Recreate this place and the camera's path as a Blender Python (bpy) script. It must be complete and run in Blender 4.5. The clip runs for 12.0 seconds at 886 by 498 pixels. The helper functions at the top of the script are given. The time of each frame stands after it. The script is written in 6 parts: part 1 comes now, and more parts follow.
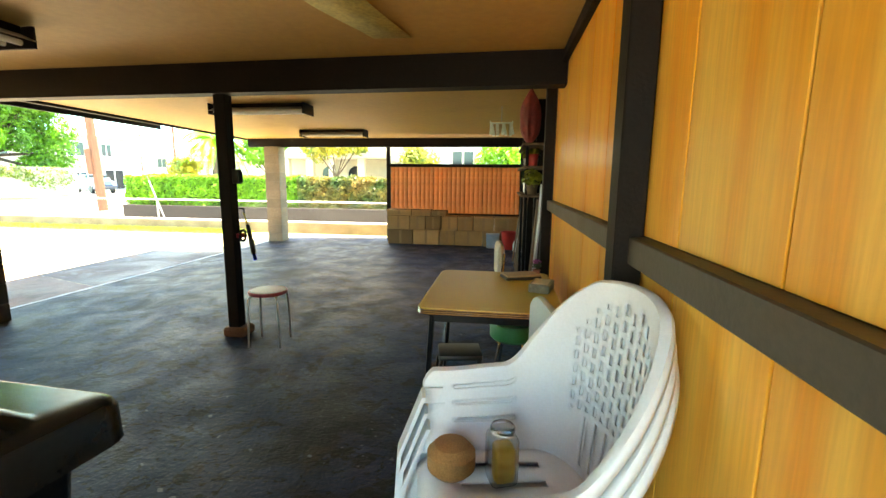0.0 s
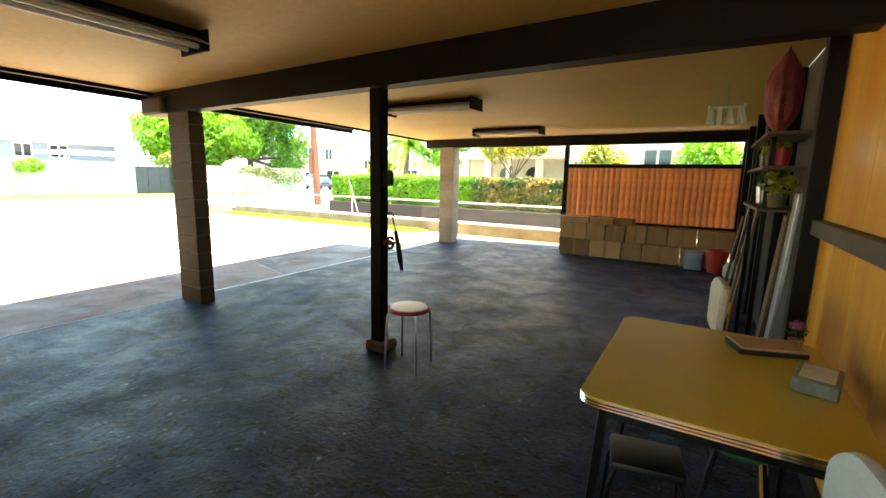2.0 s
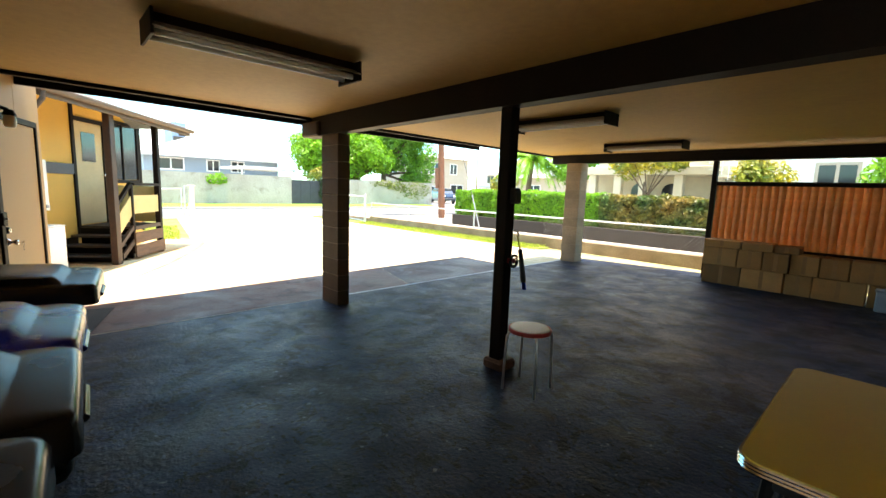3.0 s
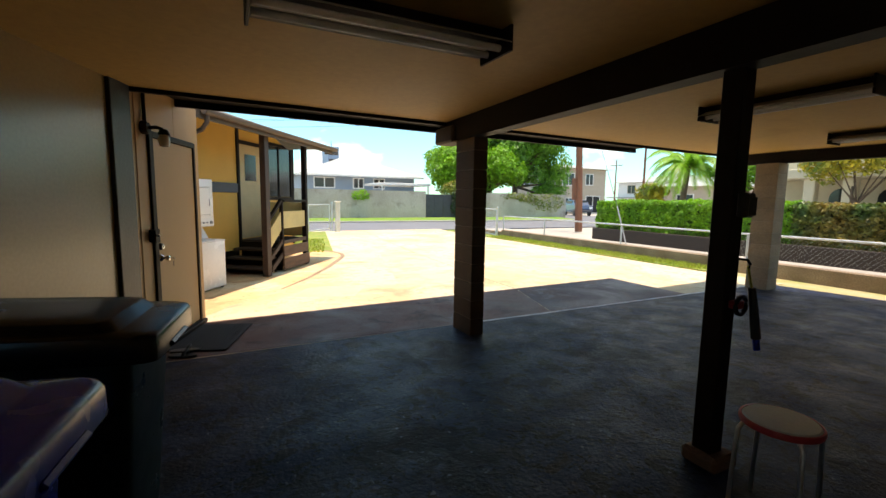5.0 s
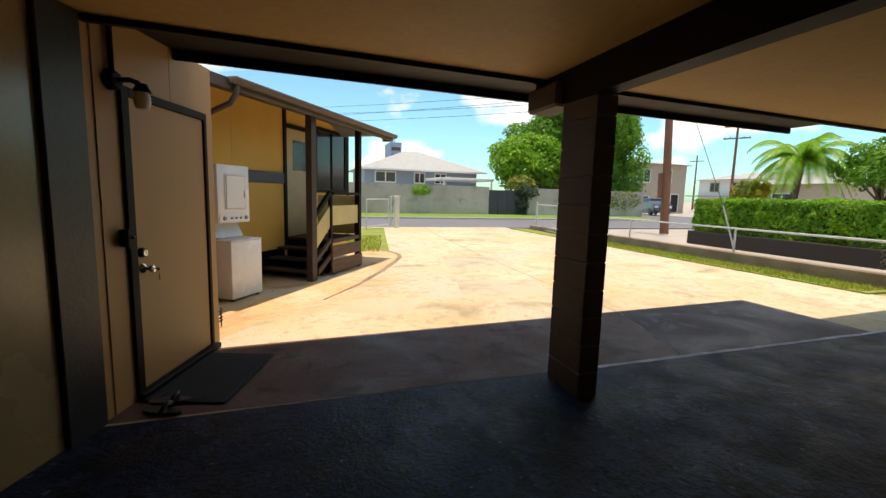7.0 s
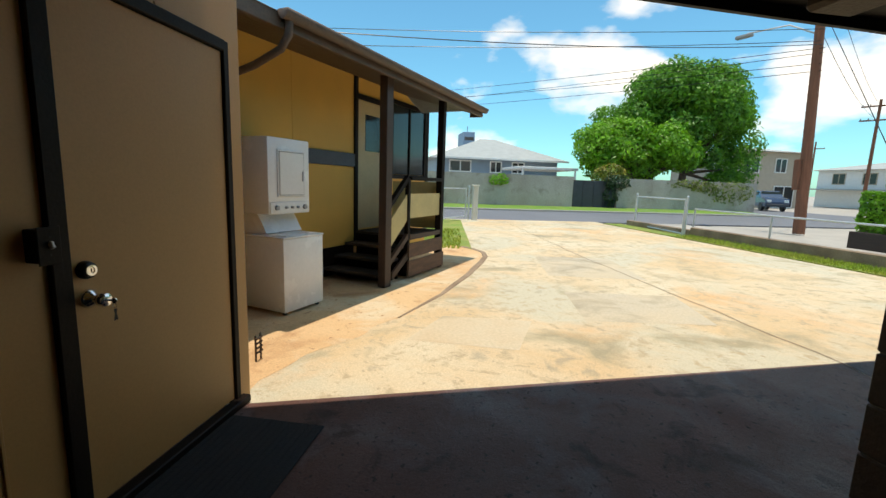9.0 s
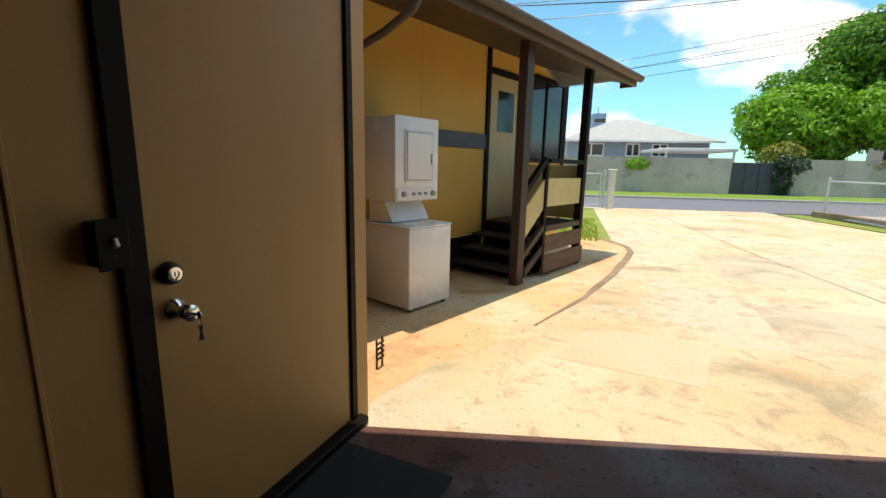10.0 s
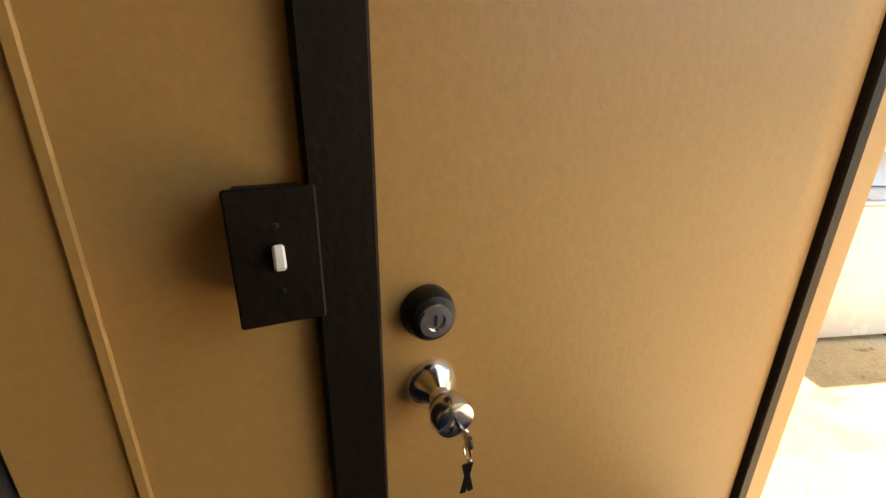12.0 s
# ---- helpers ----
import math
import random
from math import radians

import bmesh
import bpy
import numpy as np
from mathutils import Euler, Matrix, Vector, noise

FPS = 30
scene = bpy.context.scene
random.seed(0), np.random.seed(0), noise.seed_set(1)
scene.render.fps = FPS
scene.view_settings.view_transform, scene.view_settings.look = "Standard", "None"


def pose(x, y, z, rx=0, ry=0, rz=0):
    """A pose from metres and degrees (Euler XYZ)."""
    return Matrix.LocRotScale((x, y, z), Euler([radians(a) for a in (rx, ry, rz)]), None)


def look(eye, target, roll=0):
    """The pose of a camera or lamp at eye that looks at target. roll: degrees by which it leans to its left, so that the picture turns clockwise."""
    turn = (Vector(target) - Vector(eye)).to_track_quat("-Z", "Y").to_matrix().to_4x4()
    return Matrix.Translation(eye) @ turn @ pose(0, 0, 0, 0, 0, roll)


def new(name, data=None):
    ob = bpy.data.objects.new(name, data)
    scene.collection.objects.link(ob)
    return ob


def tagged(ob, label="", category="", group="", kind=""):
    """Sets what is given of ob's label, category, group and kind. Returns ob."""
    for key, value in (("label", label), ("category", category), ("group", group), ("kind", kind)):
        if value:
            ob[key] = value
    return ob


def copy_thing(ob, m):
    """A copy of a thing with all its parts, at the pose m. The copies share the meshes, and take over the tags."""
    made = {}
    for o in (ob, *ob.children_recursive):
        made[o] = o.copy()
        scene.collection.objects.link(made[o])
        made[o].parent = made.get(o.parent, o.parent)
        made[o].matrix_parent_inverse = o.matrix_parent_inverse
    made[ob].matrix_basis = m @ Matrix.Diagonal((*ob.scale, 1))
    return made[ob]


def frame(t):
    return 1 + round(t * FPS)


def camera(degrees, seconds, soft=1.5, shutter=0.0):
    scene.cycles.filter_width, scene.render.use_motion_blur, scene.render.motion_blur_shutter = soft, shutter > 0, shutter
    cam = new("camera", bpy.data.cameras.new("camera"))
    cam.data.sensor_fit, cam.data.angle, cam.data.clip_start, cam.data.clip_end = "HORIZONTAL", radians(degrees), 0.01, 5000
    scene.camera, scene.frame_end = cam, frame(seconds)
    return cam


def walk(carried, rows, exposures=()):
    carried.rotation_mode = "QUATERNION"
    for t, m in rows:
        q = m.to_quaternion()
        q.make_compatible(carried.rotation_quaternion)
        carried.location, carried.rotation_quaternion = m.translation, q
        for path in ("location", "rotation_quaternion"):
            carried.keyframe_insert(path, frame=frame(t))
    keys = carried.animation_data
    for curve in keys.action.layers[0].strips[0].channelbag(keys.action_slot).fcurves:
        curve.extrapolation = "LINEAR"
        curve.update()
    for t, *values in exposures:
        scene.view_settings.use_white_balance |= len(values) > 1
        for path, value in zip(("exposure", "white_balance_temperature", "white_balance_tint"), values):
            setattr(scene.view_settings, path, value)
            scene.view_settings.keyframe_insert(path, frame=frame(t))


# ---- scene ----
cam = camera(91.6, 12.0)
PATH = [
    (0, (-0.369, 0.528, 1.376), (-0.639, 2.485, 1.061), 0.6),
    (0.5, (-0.337, 0.758, 1.377), (-0.781, 2.674, 1.016), 2.0),
    (1, (-0.404, 1.017, 1.37), (-0.9, 2.922, 1.019), 2.0),
    (1.5, (-0.473, 1.197, 1.39), (-1.212, 3.024, 1.051), 0.7),
    (2, (-0.508, 1.287, 1.395), (-1.523, 2.98, 1.072), 1.2),
    (2.5, (-0.518, 1.29, 1.411), (-1.783, 2.811, 1.116), 1.5),
    (3, (-0.553, 1.27, 1.417), (-1.996, 2.628, 1.145), 2.0),
    (3.2, (-0.6, 1.265, 1.418), (-2.077, 2.589, 1.159), 2.8),
    (4.8, (-1.232, 1.585, 1.392), (-2.966, 2.543, 1.118), 0.1),
    (5, (-1.336, 1.659, 1.394), (-3.12, 2.533, 1.166), 0.9),
    (5.5, (-1.678, 1.794, 1.399), (-3.49, 2.622, 1.225), 0.8),
    (6, (-2.053, 1.924, 1.375), (-3.914, 2.631, 1.183), 1.4),
    (6.5, (-2.422, 2.03, 1.351), (-4.291, 2.699, 1.107), 3.0),
    (7, (-2.79, 2.063, 1.354), (-4.674, 2.686, 1.103), 1.6),
    (7.2, (-2.944, 2.086, 1.34), (-4.837, 2.685, 1.097), 1.4),
    (8.8, (-4.259, 2.097, 1.28), (-6.206, 2.456, 0.993), 1.3),
    (9, (-4.412, 2.09, 1.271), (-6.364, 2.403, 0.969), 2.0),
    (9.5, (-4.753, 2.038, 1.261), (-6.711, 2.268, 0.924), 0.7),
    (10, (-5.058, 1.958, 1.226), (-7.008, 1.723, 0.85), 1.2),
    (10.5, (-5.318, 1.819, 1.201), (-7.151, 1.15, 0.764), 2.6),
    (11, (-5.518, 1.642, 1.192), (-7.2, 0.652, 0.757), 0.7),
    (11.5, (-5.712, 1.52, 1.164), (-7.176, 0.255, 0.659), 0.0),
    (12, (-5.851, 1.402, 1.163), (-7.101, -0.002, 0.48), 0.8),
]
EXPOSURE = [(0, 3.1, 8600, 12), (1.5, 2.85, 8600, 17), (2.5, 2.25, 8100, 16), (3, 1.76, 7900, 17), (5, 0.45, 8000, 22), (7, -0.08, 8300, 25), (9.2, -0.3, 7100, 13), (9.7, -0.17, 7200, 14), (10.5, 0.14, 8900, 28), (11.2, 0.65, 10300, 32), (12, 1.87, 9000, 22)]
walk(cam, [(t, look(eye, target, roll)) for t, eye, target, roll in PATH], EXPOSURE)

# ---- world and sun ----
SUN = Vector((0.05, 0.03, 1.0)).normalized()
world = bpy.data.worlds.new("sky")
scene.world = world
world.use_nodes = True
wn, wl = world.node_tree.nodes, world.node_tree.links
sky = wn.new("ShaderNodeTexSky")
sky.sky_type, sky.sun_disc = "NISHITA", False
sky.sun_elevation, sky.sun_rotation = math.asin(SUN.z), math.atan2(SUN.x, SUN.y)
sky.air_density, sky.dust_density = 1.0, 0.6
geo = wn.new("ShaderNodeTexCoord")
squash = wn.new("ShaderNodeMapping")
squash.inputs["Scale"].default_value, squash.inputs["Location"].default_value = (1.0, 1.0, 2.1), (0.35, 0.1, 0.0)
cloud = wn.new("ShaderNodeTexNoise")
cloud.inputs["Scale"].default_value, cloud.inputs["Detail"].default_value, cloud.inputs["Roughness"].default_value = 2.3, 9, 0.5
cover = wn.new("ShaderNodeValToRGB")
cover.color_ramp.elements[0].position, cover.color_ramp.elements[1].position = 0.53, 0.6
fleece = wn.new("ShaderNodeMix")
fleece.data_type = "RGBA"
fleece.inputs["B"].default_value = (11.0, 11.0, 10.5, 1)
wl.new(geo.outputs["Generated"], squash.inputs[0]), wl.new(squash.outputs[0], cloud.inputs["Vector"])
wl.new(cloud.outputs[0], cover.inputs[0]), wl.new(cover.outputs[0], fleece.inputs[0])
hue = wn.new("ShaderNodeMix")
hue.data_type, hue.blend_type = "RGBA", "MULTIPLY"
hue.inputs[0].default_value, hue.inputs["B"].default_value = 1.0, (0.78, 1.62, 1.74, 1)
wl.new(sky.outputs[0], hue.inputs["A"])
wl.new(hue.outputs["Result"], fleece.inputs["A"]), wl.new(fleece.outputs["Result"], wn["Background"].inputs[0])
wn["Background"].inputs[1].default_value = 0.14
sun = new("sun", bpy.data.lights.new("sun", "SUN"))
sun.data.energy, sun.data.angle, sun.data.color = 5.0, radians(0.53), (1.0, 0.95, 0.86)
sun.matrix_world = look(SUN * 40, (0, 0, 0))

# ---- materials ----
def mat(name, color, rough=0.7, metal=0.0, vary=0.25, scale=6.0, fine=60.0, bump=0.15, tint=None, spec=0.5, stretch=None, island=0.0, coat=0.0, stain=None, rvar=0.11):
    """Two scales of noise over one colour, towards tint in the broad stains, with fine relief."""
    m = bpy.data.materials.new(name)
    m.use_nodes = True
    n, l = m.node_tree.nodes, m.node_tree.links
    b = n["Principled BSDF"]
    b.inputs["Roughness"].default_value, b.inputs["Metallic"].default_value = rough, metal
    b.inputs["Specular IOR Level"].default_value = spec
    b.inputs["Coat Weight"].default_value = coat
    tc = n.new("ShaderNodeTexCoord")
    src = tc.outputs["Object"]
    if stretch:
        mp = n.new("ShaderNodeMapping")
        mp.inputs["Scale"].default_value = stretch
        l.new(src, mp.inputs[0])
        src = mp.outputs[0]
    big, small = n.new("ShaderNodeTexNoise"), n.new("ShaderNodeTexNoise")
    big.inputs["Scale"].default_value, big.inputs["Detail"].default_value = scale, 5
    small.inputs["Scale"].default_value, small.inputs["Detail"].default_value = fine, 3
    l.new(src, big.inputs["Vector"]), l.new(src, small.inputs["Vector"])
    c = Vector(color)
    t = Vector(tint) if tint else c * (1 - vary)
    ramp = n.new("ShaderNodeValToRGB")
    ramp.color_ramp.elements[0].position, ramp.color_ramp.elements[1].position = 0.36, 0.66
    ramp.color_ramp.elements[0].color, ramp.color_ramp.elements[1].color = (*t, 1), (*c, 1)
    l.new(big.outputs[0], ramp.inputs[0])
    mix = n.new("ShaderNodeMix")
    mix.data_type, mix.blend_type = "RGBA", "MULTIPLY"
    mix.inputs[0].default_value = 1.0
    r2 = n.new("ShaderNodeMapRange")
    r2.inputs["From Min"].default_value, r2.inputs["From Max"].default_value = 0.3, 0.7
    r2.inputs["To Min"].default_value, r2.inputs["To Max"].default_value = 1 - vary * 0.7, 1 + vary * 0.4
    l.new(small.outputs[0], r2.inputs[0])
    l.new(ramp.outputs[0], mix.inputs["A"]), l.new(r2.outputs[0], mix.inputs["B"])
    out = mix.outputs["Result"]
    if stain:
        sc, sscale, lo, hi = stain
        sn, sr, sm = n.new("ShaderNodeTexNoise"), n.new("ShaderNodeValToRGB"), n.new("ShaderNodeMix")
        sn.inputs["Scale"].default_value, sn.inputs["Detail"].default_value, sn.inputs["Roughness"].default_value = sscale, 8, 0.62
        sn.inputs["Distortion"].default_value = 0.6
        sr.color_ramp.elements[0].position, sr.color_ramp.elements[1].position = lo, hi
        sm.data_type = "RGBA"
        sm.inputs["B"].default_value = (*sc, 1)
        l.new(tc.outputs["Object"], sn.inputs["Vector"]), l.new(sn.outputs[0], sr.inputs[0])
        l.new(sr.outputs[0], sm.inputs[0]), l.new(out, sm.inputs["A"])
        out = sm.outputs["Result"]
    if island:
        oi, mr, m2 = n.new("ShaderNodeObjectInfo"), n.new("ShaderNodeMapRange"), n.new("ShaderNodeMix")
        ge, ad, fr = n.new("ShaderNodeNewGeometry"), n.new("ShaderNodeMath"), n.new("ShaderNodeMath")
        fr.operation = "FRACT"
        l.new(oi.outputs["Random"], ad.inputs[0]), l.new(ge.outputs["Random Per Island"], ad.inputs[1])
        l.new(ad.outputs[0], fr.inputs[0])
        mr.inputs["To Min"].default_value, mr.inputs["To Max"].default_value = 1 - island, 1 + island
        l.new(fr.outputs[0], mr.inputs[0])
        m2.data_type, m2.blend_type = "RGBA", "MULTIPLY"
        m2.inputs[0].default_value = 1.0
        l.new(out, m2.inputs["A"]), l.new(mr.outputs[0], m2.inputs["B"])
        out = m2.outputs["Result"]
    l.new(out, b.inputs["Base Color"])
    rr = n.new("ShaderNodeMapRange")
    rr.inputs["To Min"].default_value, rr.inputs["To Max"].default_value = max(0.02, rough - rvar), min(1, rough + rvar)
    l.new(big.outputs[0], rr.inputs[0]), l.new(rr.outputs[0], b.inputs["Roughness"])
    if bump:
        bp = n.new("ShaderNodeBump")
        bp.inputs["Strength"].default_value, bp.inputs["Distance"].default_value = bump, 0.01
        l.new(small.outputs[0], bp.inputs["Height"]), l.new(bp.outputs[0], b.inputs["Normal"])
    return m


def ground(name, colors, patches, specks, rough, spec=0.3, bump=0.4, grain=90.0, relief=5.5, gloss_scale=0.8, seed=0.0):
    """Worn concrete: broad colour change, laid-over patches (colour, scale, from, to), fine specks (colour, scale, from, to), patchy gloss and pitted relief."""
    m = bpy.data.materials.new(name)
    m.use_nodes = True
    n, l = m.node_tree.nodes, m.node_tree.links
    b = n["Principled BSDF"]
    b.inputs["Specular IOR Level"].default_value = spec
    tc, off = n.new("ShaderNodeTexCoord"), n.new("ShaderNodeMapping")
    off.inputs["Location"].default_value = (seed, seed * 1.7, 0)
    l.new(tc.outputs["Object"], off.inputs[0])
    def field(scale, detail=8, rough_=0.6, warp=0.5):
        t = n.new("ShaderNodeTexNoise")
        t.inputs["Scale"].default_value, t.inputs["Detail"].default_value = scale, detail
        t.inputs["Roughness"].default_value, t.inputs["Distortion"].default_value = rough_, warp
        l.new(off.outputs[0], t.inputs["Vector"])
        return t.outputs[0]
    def step(src, lo, hi):
        r = n.new("ShaderNodeMapRange")
        r.inputs["From Min"].default_value, r.inputs["From Max"].default_value = lo, hi
        l.new(src, r.inputs[0])
        return r.outputs[0]
    def blend(a, c, f):
        x = n.new("ShaderNodeMix")
        x.data_type = "RGBA"
        x.inputs["B"].default_value = (*c, 1)
        if isinstance(a, tuple):
            x.inputs["A"].default_value = (*a, 1)
        else:
            l.new(a, x.inputs["A"])
        l.new(f, x.inputs[0])
        return x.outputs["Result"]
    col = blend(colors[0], colors[1], step(field(0.55, 6), 0.38, 0.62))
    for c, sc, lo, hi in patches:
        col = blend(col, c, step(field(sc), lo, hi))
    fine = field(grain, 4, 0.6, 0.0)
    for c, sc, lo, hi in specks:
        col = blend(col, c, step(field(sc, 3, 0.5, 0.0), lo, hi))
    g, mu = n.new("ShaderNodeMapRange"), n.new("ShaderNodeMix")
    g.inputs["From Min"].default_value, g.inputs["From Max"].default_value = 0.3, 0.7
    g.inputs["To Min"].default_value, g.inputs["To Max"].default_value = 0.82, 1.14
    mu.data_type, mu.blend_type = "RGBA", "MULTIPLY"
    mu.inputs[0].default_value = 1.0
    l.new(fine, g.inputs[0]), l.new(col, mu.inputs["A"]), l.new(g.outputs[0], mu.inputs["B"])
    l.new(mu.outputs["Result"], b.inputs["Base Color"])
    gloss = n.new("ShaderNodeMapRange")
    gloss.inputs["From Min"].default_value, gloss.inputs["From Max"].default_value = 0.36, 0.64
    gloss.inputs["To Min"].default_value, gloss.inputs["To Max"].default_value = rough
    l.new(field(gloss_scale, 7, 0.62), gloss.inputs[0]), l.new(gloss.outputs[0], b.inputs["Roughness"])
    b1, b2_ = n.new("ShaderNodeBump"), n.new("ShaderNodeBump")
    b1.inputs["Strength"].default_value, b1.inputs["Distance"].default_value = bump * 0.5, 0.02
    b2_.inputs["Strength"].default_value, b2_.inputs["Distance"].default_value = bump, 0.006
    l.new(field(relief, 7, 0.66), b1.inputs["Height"]), l.new(fine, b2_.inputs["Height"])
    l.new(b1.outputs[0], b2_.inputs["Normal"]), l.new(b2_.outputs[0], b.inputs["Normal"])
    return m


# Stained slab; shade under the roof and bluish sky sheen are mixed into its colours.
M_SLAB = ground("worn_shaded_slab", ((0.007, 0.0145, 0.04), (0.0115, 0.0215, 0.057)), (((0.009, 0.0065, 0.0075), 1.3, 0.5, 0.6), ((0.022, 0.034, 0.07), 2.6, 0.57, 0.66), ((0.0045, 0.004, 0.0045), 6.0, 0.55, 0.59), ((0.02, 0.011, 0.008), 3.5, 0.58, 0.66)), (((0.08, 0.09, 0.12), 22.0, 0.67, 0.71), ((0.003, 0.003, 0.004), 28.0, 0.59, 0.63)), (0.38, 0.6), spec=0.14, bump=1.0, grain=42.0, relief=8.0, gloss_scale=2.4)
M_DRIVE = ground("driveway_concrete", ((0.63, 0.54, 0.38), (0.6, 0.44, 0.255)), (((0.54, 0.49, 0.36), 0.35, 0.48, 0.58), ((0.36, 0.31, 0.2), 1.1, 0.55, 0.68), ((0.64, 0.41, 0.21), 0.5, 0.55, 0.7), ((0.36, 0.31, 0.22), 3.2, 0.58, 0.72), ((0.45, 0.36, 0.23), 7.0, 0.54, 0.66)), (((0.42, 0.34, 0.23), 18.0, 0.62, 0.74),), (0.8, 0.95), spec=0.25, bump=0.3)
M_EARTH = ground("stained_concrete", ((0.64, 0.44, 0.24), (0.57, 0.34, 0.165)), (((0.64, 0.54, 0.37), 0.9, 0.5, 0.64), ((0.44, 0.25, 0.12), 1.6, 0.55, 0.68)), (((0.38, 0.22, 0.11), 18.0, 0.64, 0.74),), (0.8, 0.95), spec=0.25, bump=0.3, seed=3.0)
M_CEIL = mat("ceiling_paint", (0.54, 0.34, 0.115), 0.62, vary=0.1, scale=0.8, fine=20, bump=0.05, spec=0.22, stain=((0.42, 0.26, 0.08), 0.9, 0.55, 0.75))
M_DARK = mat("dark_brown_paint", (0.012, 0.007, 0.005), 0.55, vary=0.3, scale=4, fine=80, bump=0.12, spec=0.14)
M_PANEL = mat("varnished_plywood", (0.87, 0.47, 0.085), 0.34, tint=(0.79, 0.27, 0.015), vary=0.16, scale=1.3, fine=18, bump=0.05, stretch=(6, 6, 0.35), spec=0.35, island=0.1)
M_TAN = mat("tan_wall_paint", (0.46, 0.25, 0.085), 0.5, vary=0.08, scale=1.2, fine=90, bump=0.05)
M_BLOCK = mat("pillar_block", (0.27, 0.2, 0.13), 0.85, vary=0.25, scale=4, fine=60, bump=0.4, island=0.12)
M_BLOCKBROWN = mat("brown_pillar_block", (0.1, 0.065, 0.038), 0.7, vary=0.25, scale=4, fine=60, bump=0.4, island=0.1)
M_WHITE = mat("white_enamel", (0.8, 0.8, 0.78), 0.25, vary=0.04, scale=3, fine=30, bump=0.0)
M_GRASS = mat("grass", (0.15, 0.26, 0.03), 0.9, tint=(0.27, 0.28, 0.06), scale=1.5, fine=60, vary=0.45, bump=0.8)
M_VERGE = mat("mown_grass", (0.1, 0.24, 0.022), 0.9, tint=(0.17, 0.27, 0.035), scale=1.5, fine=60, vary=0.4, bump=0.8)
M_ROAD = mat("asphalt", (0.16, 0.17, 0.19), 0.85, vary=0.15, scale=0.6, fine=40, bump=0.3)
M_WALK = mat("pavement_concrete", (0.42, 0.39, 0.34), 0.85, vary=0.15, scale=0.9, fine=40, bump=0.3)
M_WALL = mat("block_wall", (0.48, 0.43, 0.38), 0.9, tint=(0.38, 0.33, 0.28), scale=0.6, fine=14, vary=0.2, bump=0.3, island=0.04, stain=((0.24, 0.2, 0.16), 1.4, 0.54, 0.74))
M_ROOF = mat("roof_shingle", (0.33, 0.33, 0.31), 0.9, vary=0.2, scale=3, fine=30, bump=0.4)
# Apron concretes: the eave's shade is put into these dark colours.
M_APRON = ground("reddish_shaded_concrete", ((0.15, 0.08, 0.066), (0.105, 0.05, 0.038)), (((0.145, 0.115, 0.115), 1.7, 0.5, 0.68), ((0.06, 0.034, 0.028), 2.8, 0.56, 0.66)), (((0.05, 0.03, 0.025), 24.0, 0.62, 0.68),), (0.4, 0.75), spec=0.28, bump=0.6, seed=5.0)
M_APRONSHADE = ground("shaded_apron_concrete", ((0.085, 0.06, 0.062), (0.06, 0.046, 0.052)), (((0.11, 0.06, 0.046), 1.2, 0.52, 0.64), ((0.13, 0.12, 0.13), 2.4, 0.58, 0.66)), (((0.03, 0.022, 0.02), 24.0, 0.62, 0.68),), (0.4, 0.75), spec=0.28, bump=0.6, seed=8.0)
M_JOINT = mat("pale_mortar", (0.6, 0.62, 0.66), 0.8, vary=0.3, scale=8, fine=60)
M_CRACK = mat("dirt_joint", (0.27, 0.19, 0.12), 0.95, vary=0.3, scale=8)
M_PATCH = mat("smooth_concrete", (0.6, 0.53, 0.385), 0.82, tint=(0.56, 0.43, 0.27), vary=0.15, scale=1.0, fine=36, stain=((0.42, 0.34, 0.22), 1.2, 0.56, 0.7))
M_PATCHGREY = mat("grey_patched_concrete", (0.5, 0.44, 0.33), 0.85, tint=(0.56, 0.46, 0.31), vary=0.18, scale=1.1, fine=36, bump=0.25, stain=((0.36, 0.3, 0.2), 1.2, 0.5, 0.66))
M_YARD = mat("weathered_yard", (0.25, 0.21, 0.15), 0.9, tint=(0.19, 0.16, 0.11), scale=0.5, fine=30, vary=0.15)
M_SAND = mat("dry_earth", (0.45, 0.36, 0.2), 0.95, tint=(0.3, 0.3, 0.1), scale=2, fine=40, vary=0.3)
M_KERB = mat("weathered_kerb", (0.34, 0.25, 0.165), 0.9, tint=(0.22, 0.15, 0.095), scale=2, fine=40, vary=0.3, bump=0.4)
M_DARKWALL = mat("dark_boards", (0.06, 0.04, 0.028), 0.7, vary=0.3, scale=3, fine=30, stretch=(6, 6, 0.5))
M_GLOSSTAN = mat("gloss_tan_panel", (0.34, 0.23, 0.1), 0.24, vary=0.1, scale=1.0, fine=40, bump=0.03, spec=0.8)
M_BLUEDARK = mat("slate_brown_post", (0.022, 0.022, 0.026), 0.4, vary=0.25, scale=4, fine=50)
M_BLACKMETAL = mat("black_metal", (0.02, 0.02, 0.022), 0.35, metal=0.6, vary=0.2, scale=12, fine=90, bump=0.05)
M_CHROME = mat("chrome", (0.75, 0.75, 0.76), 0.14, metal=1.0, vary=0.08, scale=15, fine=90, bump=0.0)
M_STEEL = mat("dull_steel", (0.45, 0.46, 0.48), 0.35, metal=0.9, vary=0.15, scale=12, fine=90, bump=0.05)
M_GALV = mat("galvanised", (0.6, 0.62, 0.63), 0.45, metal=0.5, vary=0.15, scale=8, fine=60, bump=0.05)
M_BLACK = mat("black_void", (0.008, 0.008, 0.008), 0.9, vary=0.1, bump=0)
M_FROST = mat("frosted_glass", (0.7, 0.66, 0.58), 0.3, vary=0.08, scale=10, bump=0)
